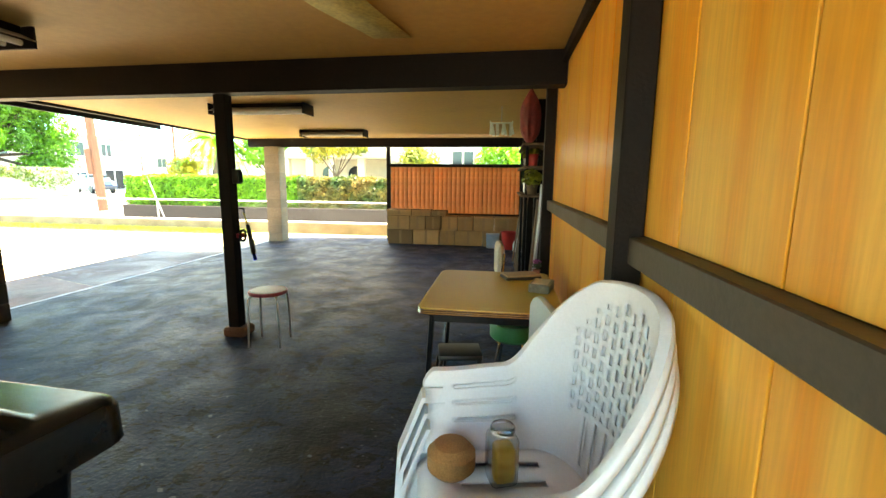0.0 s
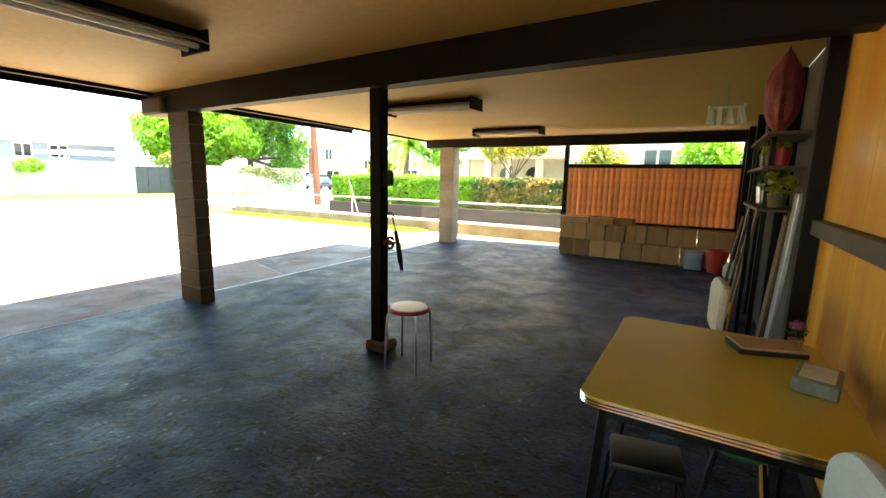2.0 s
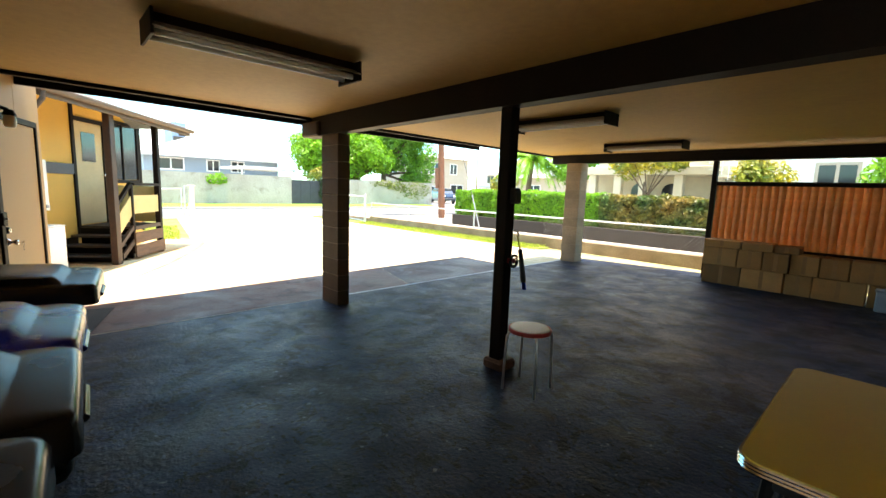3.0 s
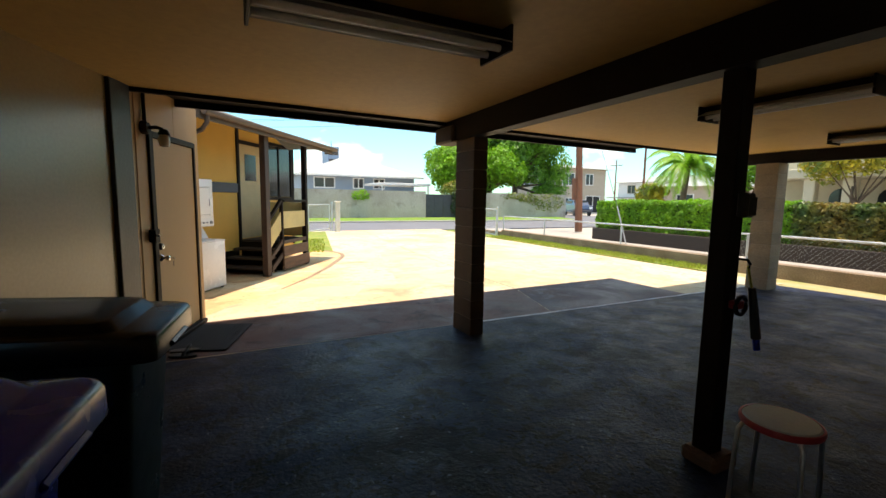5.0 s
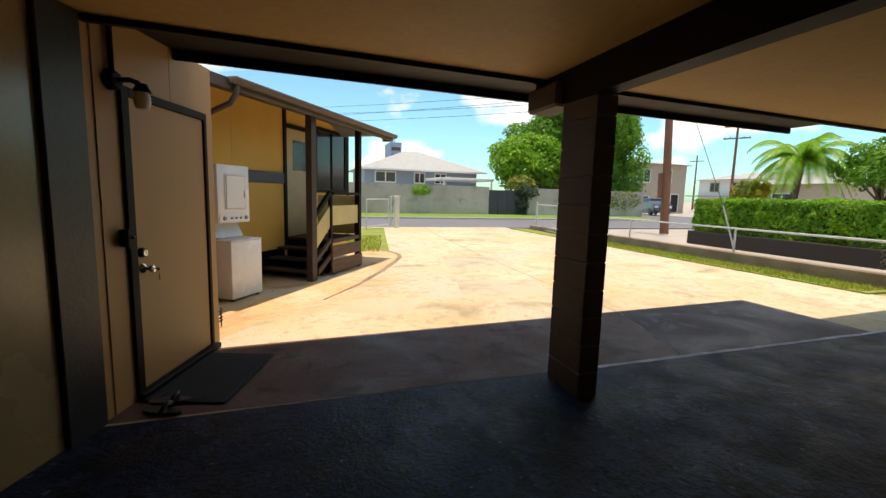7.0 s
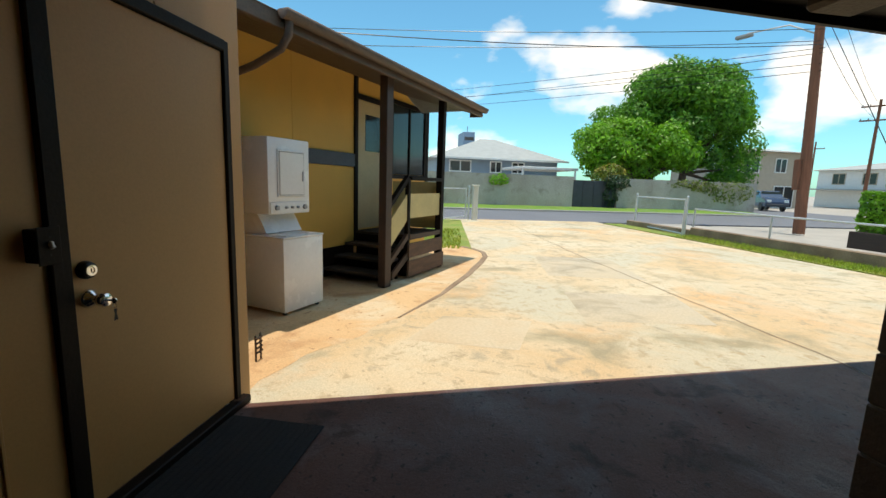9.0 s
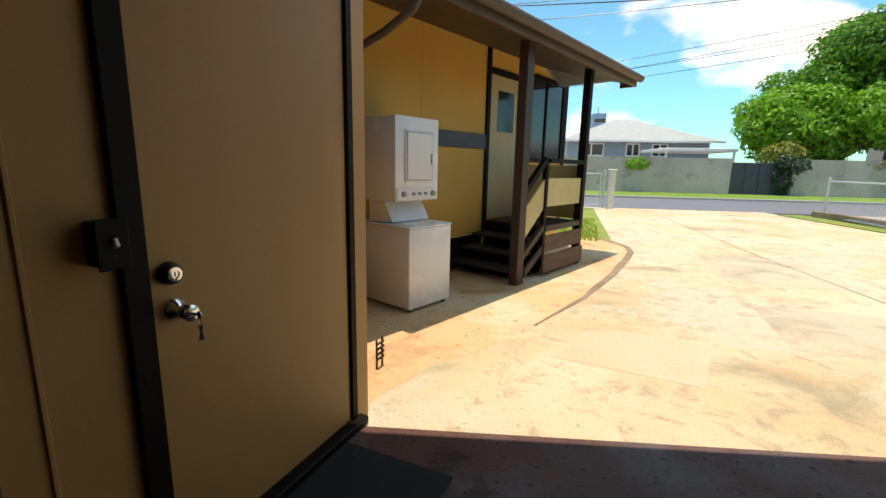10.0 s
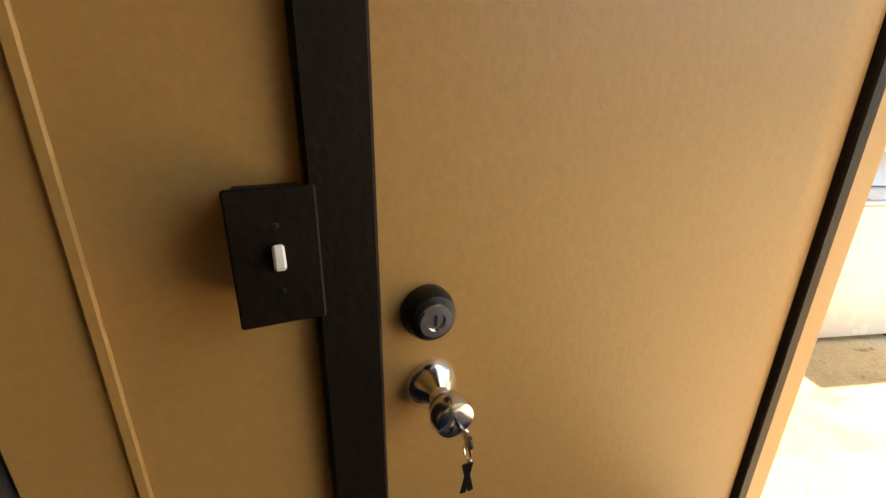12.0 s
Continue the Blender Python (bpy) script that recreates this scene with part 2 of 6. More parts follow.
M_RAIL = mat("brown_rail_paint", (0.05, 0.034, 0.018), 0.5, vary=0.25, scale=4, fine=60, bump=0.1)
M_MORTAR = mat("mortar", (0.28, 0.22, 0.16), 0.95, vary=0.2, scale=10)
M_FOOT = mat("brown_footing", (0.16, 0.09, 0.055), 0.9, vary=0.35, scale=8, fine=60, bump=0.6)
M_LAMPPAINT = mat("lamp_paint", (0.42, 0.38, 0.3), 0.4, vary=0.12, scale=6, bump=0.03)
M_TUBE = mat("lamp_tube", (0.75, 0.74, 0.7), 0.25, vary=0.03, bump=0)
M_RESIN = mat("white_resin", (0.68, 0.69, 0.72), 0.34, vary=0.06, scale=6, fine=120, bump=0.02)
M_CUSHION = mat("brown_cloth", (0.4, 0.19, 0.06), 0.85, vary=0.3, scale=12, fine=200, bump=0.4)
M_AMBER = mat("amber", (0.85, 0.5, 0.06), 0.3, vary=0.2, scale=20, bump=0)
M_LAMINATE = mat("yellow_laminate", (0.55, 0.385, 0.05), 0.34, vary=0.04, scale=6, fine=150, bump=0.01, rvar=0.02)
M_TANVINYL = mat("tan_vinyl", (0.42, 0.28, 0.14), 0.4, vary=0.15, scale=8, fine=120, bump=0.08)
M_BLUEVINYL = mat("pale_blue_vinyl", (0.52, 0.62, 0.64), 0.35, vary=0.1, scale=8, fine=120, bump=0.05)
M_CREAMVINYL = mat("cream_vinyl", (0.66, 0.6, 0.46), 0.4, vary=0.2, scale=8, fine=120, bump=0.05)
M_BLACKPLASTIC = mat("black_plastic", (0.018, 0.018, 0.02), 0.4, vary=0.25, scale=10, fine=100, bump=0.1)
M_GREENPL = mat("green_plastic", (0.02, 0.22, 0.07), 0.4, vary=0.15, scale=8, bump=0.05)
M_PAPER = mat("paper", (0.66, 0.62, 0.5), 0.8, vary=0.15, scale=30)
M_SILVERBOX = mat("silver_green_card", (0.2, 0.23, 0.17), 0.35, vary=0.3, scale=25, bump=0.02)
M_TERRACOTTA = mat("terracotta", (0.4, 0.18, 0.1), 0.8, vary=0.2, scale=14)
M_PURPLE = mat("purple_petal", (0.38, 0.08, 0.3), 0.7, vary=0.3, scale=20, island=0.3)
M_WHITEVINYL = mat("white_vinyl", (0.58, 0.57, 0.54), 0.35, vary=0.1, scale=8, bump=0.03)
M_REDRIM = mat("red_enamel", (0.42, 0.03, 0.035), 0.35, vary=0.2, scale=9, bump=0.02)
M_YELLOWSTRAP = mat("yellow_strap", (0.5, 0.36, 0.03), 0.7, vary=0.3, scale=30)
M_BLUEPL = mat("blue_plastic", (0.012, 0.03, 0.34), 0.25, vary=0.15, scale=7, fine=90, bump=0.04)
M_GREENBIN = mat("dark_green_plastic", (0.012, 0.024, 0.014), 0.3, vary=0.2, scale=7, fine=90, bump=0.06, spec=0.35)
M_BLACKBIN = mat("black_lid_plastic", (0.007, 0.008, 0.009), 0.24, vary=0.2, scale=5, fine=90, bump=0.03, spec=0.16)
M_MAT = mat("rubber_mat", (0.02, 0.02, 0.022), 0.85, vary=0.3, scale=14, fine=120, bump=0.5)
M_RUST = mat("rusty_iron", (0.05, 0.03, 0.02), 0.8, vary=0.4, scale=25, bump=0.3)
M_CARD = mat("cardboard", (0.46, 0.26, 0.105), 0.85, vary=0.15, scale=6, fine=70, bump=0.1, island=0.45)
M_TAPE = mat("packing_tape", (0.36, 0.2, 0.08), 0.35, vary=0.1, scale=9, bump=0.02)
M_REDPL = mat("red_plastic", (0.5, 0.03, 0.02), 0.35, vary=0.12, scale=8, bump=0.02)
M_PALEBLUE = mat("pale_blue_plastic", (0.3, 0.4, 0.52), 0.45, vary=0.15, scale=8, bump=0.02)
M_SHELF = mat("worn_timber", (0.17, 0.105, 0.055), 0.7, vary=0.3, scale=4, fine=40, stretch=(1, 1, 5))
M_REDBAG = mat("red_mesh_bag", (0.28, 0.035, 0.025), 0.7, vary=0.4, scale=14, fine=90, bump=0.4)
M_PALEGREEN = mat("pale_green_plastic", (0.78, 0.84, 0.68), 0.45, vary=0.1, scale=10, bump=0.02)
M_PALEYEL = mat("peeled_paper", (0.55, 0.48, 0.16), 0.7, vary=0.3, scale=5, fine=40)
M_HOUSETAN = mat("mustard_wall_paint", (0.78, 0.44, 0.085), 0.6, vary=0.1, scale=1.5, fine=80, bump=0.1)
M_SLATE = mat("slate_paint", (0.085, 0.09, 0.11), 0.5, vary=0.2, scale=4, fine=50)
M_CREAMDOOR = mat("cream_door_paint", (0.58, 0.45, 0.24), 0.5, vary=0.1, scale=3, fine=50)
M_DARKGLASS = mat("dark_glass", (0.025, 0.03, 0.035), 0.08, vary=0.2, scale=3, bump=0.0)
M_DARKWOOD = mat("dark_worn_wood", (0.04, 0.025, 0.017), 0.7, vary=0.35, scale=5, fine=50, stretch=(0.5, 5, 5))
M_DARKWARM = mat("warm_brown_paint", (0.062, 0.032, 0.02), 0.55, vary=0.3, scale=5, fine=50)
M_PALEYELPAINT = mat("pale_yellow_paint", (0.62, 0.5, 0.22), 0.6, vary=0.12, scale=3, fine=60)
M_SKIRT = mat("weathered_brown_board", (0.15, 0.085, 0.052), 0.75, vary=0.35, scale=5, fine=40, stretch=(0.6, 4, 4))
M_FASCIA = mat("weathered_fascia", (0.13, 0.082, 0.055), 0.6, vary=0.3, scale=4, fine=50)
M_GREYPL = mat("grey_plastic", (0.3, 0.31, 0.32), 0.4, vary=0.1, scale=10, bump=0.02)
M_POLE = mat("creosoted_pole", (0.25, 0.1, 0.055), 0.85, vary=0.3, scale=4, fine=40, bump=0.4, stretch=(5, 5, 0.4))
M_WALKPALE = mat("pale_concrete", (0.66, 0.62, 0.54), 0.85, vary=0.12, scale=3, fine=40)
M_DARKGREY = mat("dark_grey_paint", (0.05, 0.055, 0.065), 0.6, vary=0.2, scale=4)
M_BLUEHOUSE = mat("blue_grey_siding", (0.27, 0.34, 0.42), 0.7, vary=0.08, scale=2, fine=20, stretch=(1, 1, 9))
M_PALEROOF = mat("pale_roof", (0.38, 0.41, 0.4), 0.85, vary=0.12, scale=2, fine=20)
M_WHITEPAINT = mat("white_paint", (0.78, 0.78, 0.76), 0.6, vary=0.06, scale=3)
M_TOWER = mat("tower_cladding", (0.24, 0.34, 0.48), 0.6, vary=0.12, scale=0.5)
M_BEIGE = mat("beige_stucco", (0.48, 0.4, 0.31), 0.8, vary=0.1, scale=2)
M_CREAM = mat("cream_stucco", (0.6, 0.54, 0.4), 0.8, vary=0.1, scale=2)
M_CARPAINT = mat("car_paint", (0.05, 0.09, 0.16), 0.2, metal=0.4, vary=0.05, bump=0, coat=0.6)
M_BARK = mat("bark", (0.14, 0.1, 0.07), 0.9, vary=0.35, scale=6, fine=40, bump=0.6)


def leafmat(name, color, alt, island=0.4):
    m = mat(name, color, 0.45, vary=0.2, scale=1.2, fine=12, bump=0.0, tint=alt, island=island)
    n, l = m.node_tree.nodes, m.node_tree.links
    b = n["Principled BSDF"]
    tr, mx = n.new("ShaderNodeBsdfTranslucent"), n.new("ShaderNodeMixShader")
    l.new(b.inputs["Base Color"].links[0].from_socket, tr.inputs[0])
    mx.inputs[0].default_value = 0.35
    l.new(b.outputs[0], mx.inputs[1]), l.new(tr.outputs[0], mx.inputs[2])
    l.new(mx.outputs[0], n["Material Output"].inputs[0])
    return m


M_REDSLAT = leafmat("red_corrugated_fibreglass", (0.8, 0.40, 0.17), (0.68, 0.31, 0.12), 0.12)
M_REDSLAT.node_tree.nodes["Mix Shader"].inputs[0].default_value = 0.3
M_LEAF = leafmat("leaf_green", (0.18, 0.44, 0.03), (0.08, 0.24, 0.02), 0.3)
M_LEAF.node_tree.nodes["Mix Shader"].inputs[0].default_value = 0.45
M_LEAFBRIGHT = leafmat("leaf_bright", (0.23, 0.5, 0.02), (0.13, 0.34, 0.02), 0.3)
M_LEAFBRIGHT.node_tree.nodes["Mix Shader"].inputs[0].default_value = 0.42
M_LEAFDARK = leafmat("leaf_dark", (0.03, 0.08, 0.02), (0.02, 0.05, 0.015))
M_LEAFYEL = leafmat("leaf_yellow", (0.48, 0.38, 0.03), (0.14, 0.22, 0.03))
M_LEAFORANGE = leafmat("leaf_orange", (0.34, 0.28, 0.03), (0.07, 0.22, 0.03))
M_LEAFDRY = leafmat("leaf_dry", (0.26, 0.3, 0.06), (0.1, 0.16, 0.03))
M_LEAFCROTON = leafmat("leaf_croton", (0.34, 0.22, 0.05), (0.08, 0.15, 0.03), 0.5)
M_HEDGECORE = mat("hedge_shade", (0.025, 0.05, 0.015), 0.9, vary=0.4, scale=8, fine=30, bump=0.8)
M_GRASSBLADE = leafmat("grass_blade", (0.3, 0.42, 0.04), (0.4, 0.42, 0.07))
M_GLASS = bpy.data.materials.new("clear_glass")
M_GLASS.use_nodes = True
g_ = M_GLASS.node_tree.nodes["Principled BSDF"]
g_.inputs["Transmission Weight"].default_value, g_.inputs["Roughness"].default_value, g_.inputs["IOR"].default_value = 1.0, 0.03, 1.45


# ---- building helpers ----
def box(bm, a, b, bevel=0.0, m=None, seg=1):
    """A box from corner a to corner b, with bevelled edges; m places it."""
    vs = [bm.verts.new((x, y, z)) for z in (a[2], b[2]) for y in (a[1], b[1]) for x in (a[0], b[0])]
    fs = [bm.faces.new([vs[i] for i in f]) for f in ((0, 2, 3, 1), (4, 5, 7, 6), (0, 1, 5, 4), (2, 6, 7, 3), (0, 4, 6, 2), (1, 3, 7, 5))]
    if bevel:
        es = list({e for f in fs for e in f.edges})
        r = bmesh.ops.bevel(bm, geom=es, offset=bevel, segments=seg, affect="EDGES", profile=0.5)
        vs = list({v for f in r["faces"] for v in f.verts} | {v for v in vs if v.is_valid})
    if m is not None:
        bmesh.ops.transform(bm, matrix=m, verts=vs)
    return vs


def tube(bm, pts, r, seg=8, closed=False, r2=None):
    """A round bar along points; r2 is the radius at its end."""
    pts = [Vector(p) for p in pts]
    rings = []
    n = len(pts)
    for i, p in enumerate(pts):
        d = (pts[(i + 1) % n] - pts[i - 1]) if closed else (pts[min(i + 1, n - 1)] - pts[max(i - 1, 0)])
        q = d.to_track_quat("Z", "Y")
        rad = r if r2 is None else r + (r2 - r) * i / (n - 1)
        rings.append([bm.verts.new(p + q @ Vector((rad * math.cos(a), rad * math.sin(a), 0))) for a in (2 * math.pi * k / seg for k in range(seg))])
    for i in range(n if closed else n - 1):
        a, b = rings[i], rings[(i + 1) % n]
        for k in range(seg):
            bm.faces.new((a[k], a[(k + 1) % seg], b[(k + 1) % seg], b[k]))
    if not closed:
        bm.faces.new(rings[0][::-1]), bm.faces.new(rings[-1])
    return rings


def lathe(bm, prof, seg=24, m=None):
    """Turns a profile of (radius, height) about z."""
    rings = [[bm.verts.new((r * math.cos(2 * math.pi * k / seg), r * math.sin(2 * math.pi * k / seg), z)) for k in range(seg)] for r, z in prof]
    for a, b in zip(rings, rings[1:]):
        for k in range(seg):
            bm.faces.new((a[k], a[(k + 1) % seg], b[(k + 1) % seg], b[k]))
    if prof[0][0] > 1e-4:
        bm.faces.new(rings[0][::-1])
    if prof[-1][0] > 1e-4:
        bm.faces.new(rings[-1])
    if m is not None:
        bmesh.ops.transform(bm, matrix=m, verts=[v for r in rings for v in r])


def prism(bm, poly, z0, z1, m=None):
    """A flat outline raised from z0 to z1."""
    a = [bm.verts.new((x, y, z0)) for x, y in poly]
    b = [bm.verts.new((x, y, z1)) for x, y in poly]
    n = len(poly)
    bm.faces.new(a[::-1]), bm.faces.new(b)
    for i in range(n):
        bm.faces.new((a[i], a[(i + 1) % n], b[(i + 1) % n], b[i]))
    if m is not None:
        bmesh.ops.transform(bm, matrix=m, verts=a + b)


def finish(name, bm, material, smooth=False):
    bmesh.ops.recalc_face_normals(bm, faces=bm.faces)
    me = bpy.data.meshes.new(name)
    bm.to_mesh(me)
    bm.free()
    me.materials.append(material)
    if smooth:
        me.polygons.foreach_set("use_smooth", [True] * len(me.polygons))
        me.set_sharp_from_angle(angle=radians(40))
    return new(name, me)


def part(name, bm, material, parent, label="", smooth=False):
    ob = finish(name, bm, material, smooth)
    ob.parent = parent
    return tagged(ob, label) if label else ob


def thing(name, label, category, m=None, group="", kind=""):
    ob = new(name)
    if m is not None:
        ob.matrix_world = m
    return tagged(ob, label, category, group, kind)


def setting(name, bm, material, label, smooth=False):
    return tagged(finish(name, bm, material, smooth), label, kind="structure")


def bx(*boxes, bevel=0.0):
    """A bmesh of boxes, each (x0, y0, z0, x1, y1, z1)."""
    bm = bmesh.new()
    for b in boxes:
        box(bm, b[:3], b[3:], bevel)
    return bm


def gz(x):
    """The height of the ground: the slab falls a little towards the driveway."""
    return -0.08 * min(1.0, max(0.0, (-2.8 - x) / 2.9))


DOORWALL = pose(-6.98, 1.295, -0.08, 0, 0, -17.3)   # x runs along the wall into the carport, y out of its face
HOUSE = pose(-11.1, 1.8, -0.08, 0, 0, -34.0)        # x runs along the house wall towards the carport, y out of its face

# ---- structure ----
def flat(name, poly, z, material, label, kind="structure"):
    bm = bmesh.new()
    bm.faces.new([bm.verts.new((x, y, z)) for x, y in poly])
    return setting(name, bm, material, label)


def edge_x(y):
    """Where the ceiling ends on the driveway side."""
    return -5.72 - 0.055 * y


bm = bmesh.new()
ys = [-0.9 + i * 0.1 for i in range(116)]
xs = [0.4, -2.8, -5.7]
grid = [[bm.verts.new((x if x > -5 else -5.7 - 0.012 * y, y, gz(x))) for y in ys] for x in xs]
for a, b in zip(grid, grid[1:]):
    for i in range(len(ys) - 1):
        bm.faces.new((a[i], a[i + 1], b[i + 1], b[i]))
setting("floor", bm, M_SLAB, "worn concrete slab of the carport, stained and rough, with shade and bluish sheen in its colour")
bm = bmesh.new()
xs = (-5.71, -7.0, -12.0, -20.9)
for x0, x1 in zip(xs, xs[1:]):
    bm.faces.new([bm.verts.new((x, y, gz(x) - 0.006)) for x, y in ((x0, -2.4), (x0, 11.0), (x1, 11.0), (x1, -2.4))])
setting("driveway", bm, M_DRIVE, "pale sun-bleached concrete driveway with earth stains")
# reddish strip of concrete along the slab, its outer edge following the roof's shadow, and the pale joint between
bm = bmesh.new()
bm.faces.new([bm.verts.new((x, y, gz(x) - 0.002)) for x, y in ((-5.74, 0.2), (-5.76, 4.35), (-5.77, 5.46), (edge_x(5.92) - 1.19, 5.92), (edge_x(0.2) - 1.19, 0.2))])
setting("apron", bm, M_APRON, "reddish stained concrete apron beside the slab, darkened for shade up to the roof's shadow edge")
# darker second strip: painted shade, ending where the roof's shadow ends
bm = bmesh.new()
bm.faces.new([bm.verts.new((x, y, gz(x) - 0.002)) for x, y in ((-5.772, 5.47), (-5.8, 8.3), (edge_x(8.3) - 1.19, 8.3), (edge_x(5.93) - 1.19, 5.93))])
setting("apron_shade", bm, M_APRONSHADE, "worn concrete apron beside the slab, darkened for shade up to the roof's shadow edge")
bm = bmesh.new()
for i in range(34):
    y = 4.35 + i * 0.17
    w = 0.024 + 0.012 * noise.noise(Vector((i * 0.7, 3, 0)))
    x = -5.73 - 0.012 * (y - 4) + 0.012 * noise.noise(Vector((i * 0.5, 9, 0)))
    bm.faces.new([bm.verts.new((a, b, gz(a) + 0.004)) for a, b in ((x - w, y), (x + w, y), (x + w, y + 0.172), (x - w, y + 0.172))])
setting("floor_joint", bm, M_JOINT, "pale mortar joint between slab and driveway")
# kerb-like curved rim of the paving round the house
arc = [(-7.3, 1.35), (-7.9, 1.8), (-8.6, 2.33), (-9.5, 2.92), (-10.6, 3.5), (-11.6, 3.95), (-12.3, 4.22), (-12.8, 4.3), (-13.3, 4.18), (-13.7, 3.9)]
bm = bmesh.new()
rim = []
for (ax, ay), (bx_, by_) in zip(arc[2:], arc[3:]):
    rim += [(ax + (bx_ - ax) * f / 6, ay + (by_ - ay) * f / 6) for f in range(6)]
rows = []
for i, (x, y) in enumerate(rim):
    (px, py), (qx, qy) = rim[max(i - 1, 0)], rim[min(i + 1, len(rim) - 1)]
    d = Vector((qy - py, px - qx, 0)).normalized()
    w = 0.085 * (1 + 0.25 * noise.noise(Vector((x * 3, y * 3, 1)))) * min(1.0, 0.06 + i / 14)
    rows.append([bm.verts.new((x + d.x * o, y + d.y * o, z)) for o, z in ((0.012, -0.088), (0.0, -0.076), (-w, -0.076), (-w - 0.01, -0.088))])
for a, b in zip(rows, rows[1:]):
    for k in range(3):
        bm.faces.new((a[k], a[k + 1], b[k + 1], b[k]))
setting("paving_rim", bm, M_KERB, "low worn rim of the paving round the house")
edge = []
for (ax, ay), (bx_, by_) in zip(arc, arc[1:]):
    for i in range(14):
        f = i / 14
        x, y = ax + (bx_ - ax) * f, ay + (by_ - ay) * f
        w = 0.14 if x > -9.6 else 0.02
        k = w * noise.noise(Vector((x * 2.1, y * 2.1, 4)))
        edge.append((x, y + k))
bm = bmesh.new()
edge = [(-7.0, 1.28)] + edge + [arc[-1]]
for (ax, ay), (bx_, by_) in zip(edge, edge[1:]):
    bm.faces.new([bm.verts.new((x, y, -0.0845)) for x, y in ((ax, ay), (bx_, by_), (bx_, -1.5), (ax, -1.5))])
setting("paving", bm, M_EARTH, "orange earth-stained paving beside the house")
# cracks and joints in the driveway
for k, (a, b) in enumerate((((-5.8, 5.465), (-7.1, 5.9)), ((-7.1, 5.9), (-12.5, 6.18)), ((-12.5, 6.18), (-20.5, 7.0)))):
    bm = bmesh.new()
    a, b = Vector((*a, 0)), Vector((*b, 0))
    n = 14
    side = (b - a).normalized().cross(Vector((0, 0, 1)))
    pts = [a.lerp(b, i / n) + side * 0.06 * noise.noise(Vector((i * 0.6, k * 7, 2))) for i in range(n + 1)]
    for p, q in zip(pts, pts[1:]):
        w = side * 0.008
        bm.faces.new([bm.verts.new((v.x, v.y, gz(v.x) - 0.003)) for v in (p - w, p + w, q + w, q - w)])
    setting("driveway_crack", bm, M_CRACK, "dark joint in the driveway concrete")
flat("driveway_patch", [(-8.66, 2.8), (-8.43, 3.67), (-7.69, 3.29), (-8.0, 2.37)], -0.0845, M_PATCH, "smooth newer patch in the driveway concrete")
flat("driveway_patch", [(-9.6, 4.55), (-9.35, 5.95), (-8.2, 5.6), (-8.42, 4.25)], -0.0845, M_PATCHGREY, "greyer worn patch in the driveway concrete")
flat("driveway_patch", [(-12.4, 5.2), (-12.1, 6.6), (-10.3, 6.2), (-10.6, 4.75)], -0.0845, M_PATCHGREY, "greyer worn patch in the driveway concrete")
# far ground, street, verges
flat("ground", [(-900, -900), (900, -900), (900, 900), (-900, 900)], -0.16, M_WALK, "ground that reaches the horizon")
setting("road", bx((-27.4, -150, -0.2, -20.9, 26.5, -0.105), (-150, 26.5, -0.2, -20.9, 36.5, -0.1)), M_ROAD, "grey asphalt street past the driveway")
setting("kerb", bx((-27.6, -150, -0.2, -27.4, 26.3, 0.0), bevel=0.02), M_WALK, "concrete kerb of the street")
bm = bmesh.new()
bm.faces.new([bm.verts.new(v) for v in ((-27.6, -150, -0.005), (-27.6, 26.3, -0.005), (-29.8, 26.3, 0.1), (-29.8, -150, 0.1))])
setting("verge", bm, M_VERGE, "green grass verge along the block wall")
setting("grass_strip", bx((-20.0, 10.9, -0.2, -7.2, 11.6, -0.06)), M_GRASS, "narrow strip of grass along the fence")
flat("grass_bed", [(-13.7, 3.9), (-13.1, 4.1), (-20.5, 5.3), (-20.5, 1.0), (-13.0, 1.0)], -0.077, M_GRASS, "patch of grass by the house porch")
setting("grass_far", bx((-7.2, 10.7, -0.2, 0.5, 11.6, -0.1)), M_SAND, "dry sandy strip behind the carport")
setting("pavement", bx((-19.6, 11.8, -0.2, 30, 13.99, 0.0)), M_WALK, "grey concrete pavement beyond the fence")
# low wall with its fence
wall = setting("kerb_wall", bx((-19.6, 11.6, -0.2, -16.2, 11.8, 0.12), (-16.2, 11.6, -0.2, 12, 11.8, 0.2), bevel=0.015), M_KERB, "low weathered concrete wall under the chain-link fence")

# ceiling, eaves and roof
bm = bmesh.new()
prism(bm, [(0.06, -0.9), (0.06, 10.2), (edge_x(10.2), 10.2), (edge_x(0.8), 0.8)], 2.28, 2.30)
setting("ceiling", bm, M_CEIL, "low cream painted plywood ceiling with thin seams")
bm = bmesh.new()
prism(bm, [(edge_x(-2.4) - 0.004, -2.4), (edge_x(10.2) - 0.004, 10.2), (edge_x(10.2) - 0.045, 10.2), (edge_x(-2.4) - 0.045, -2.4)], 2.245, 2.34)
setting("fascia", bm, M_DARK, "dark brown board along the ceiling's edge")
flat("yard", [(-2.2, -0.4), (2.5, -0.9), (2.5, -9), (-6, -9), (-6, -1.3)], -0.012, M_YARD, "sunlit concrete yard behind the carport")
bm = bmesh.new()
prism(bm, [(edge_x(-2.4) - 0.05, -2.4), (edge_x(8.3) - 0.05, 8.3), (edge_x(8.3) - 0.80, 8.3), (edge_x(-2.4) - 0.80, -2.4)], 2.36, 2.40)
setting("eave", bm, M_DARK, "dark brown eave over the driveway")
bm = bmesh.new()
prism(bm, [(edge_x(-2.4) - 0.803, -2.4), (edge_x(8.3) - 0.803, 8.3), (edge_x(8.3) - 0.835, 8.3), (edge_x(-2.4) - 0.835, -2.4)], 2.29, 2.46)
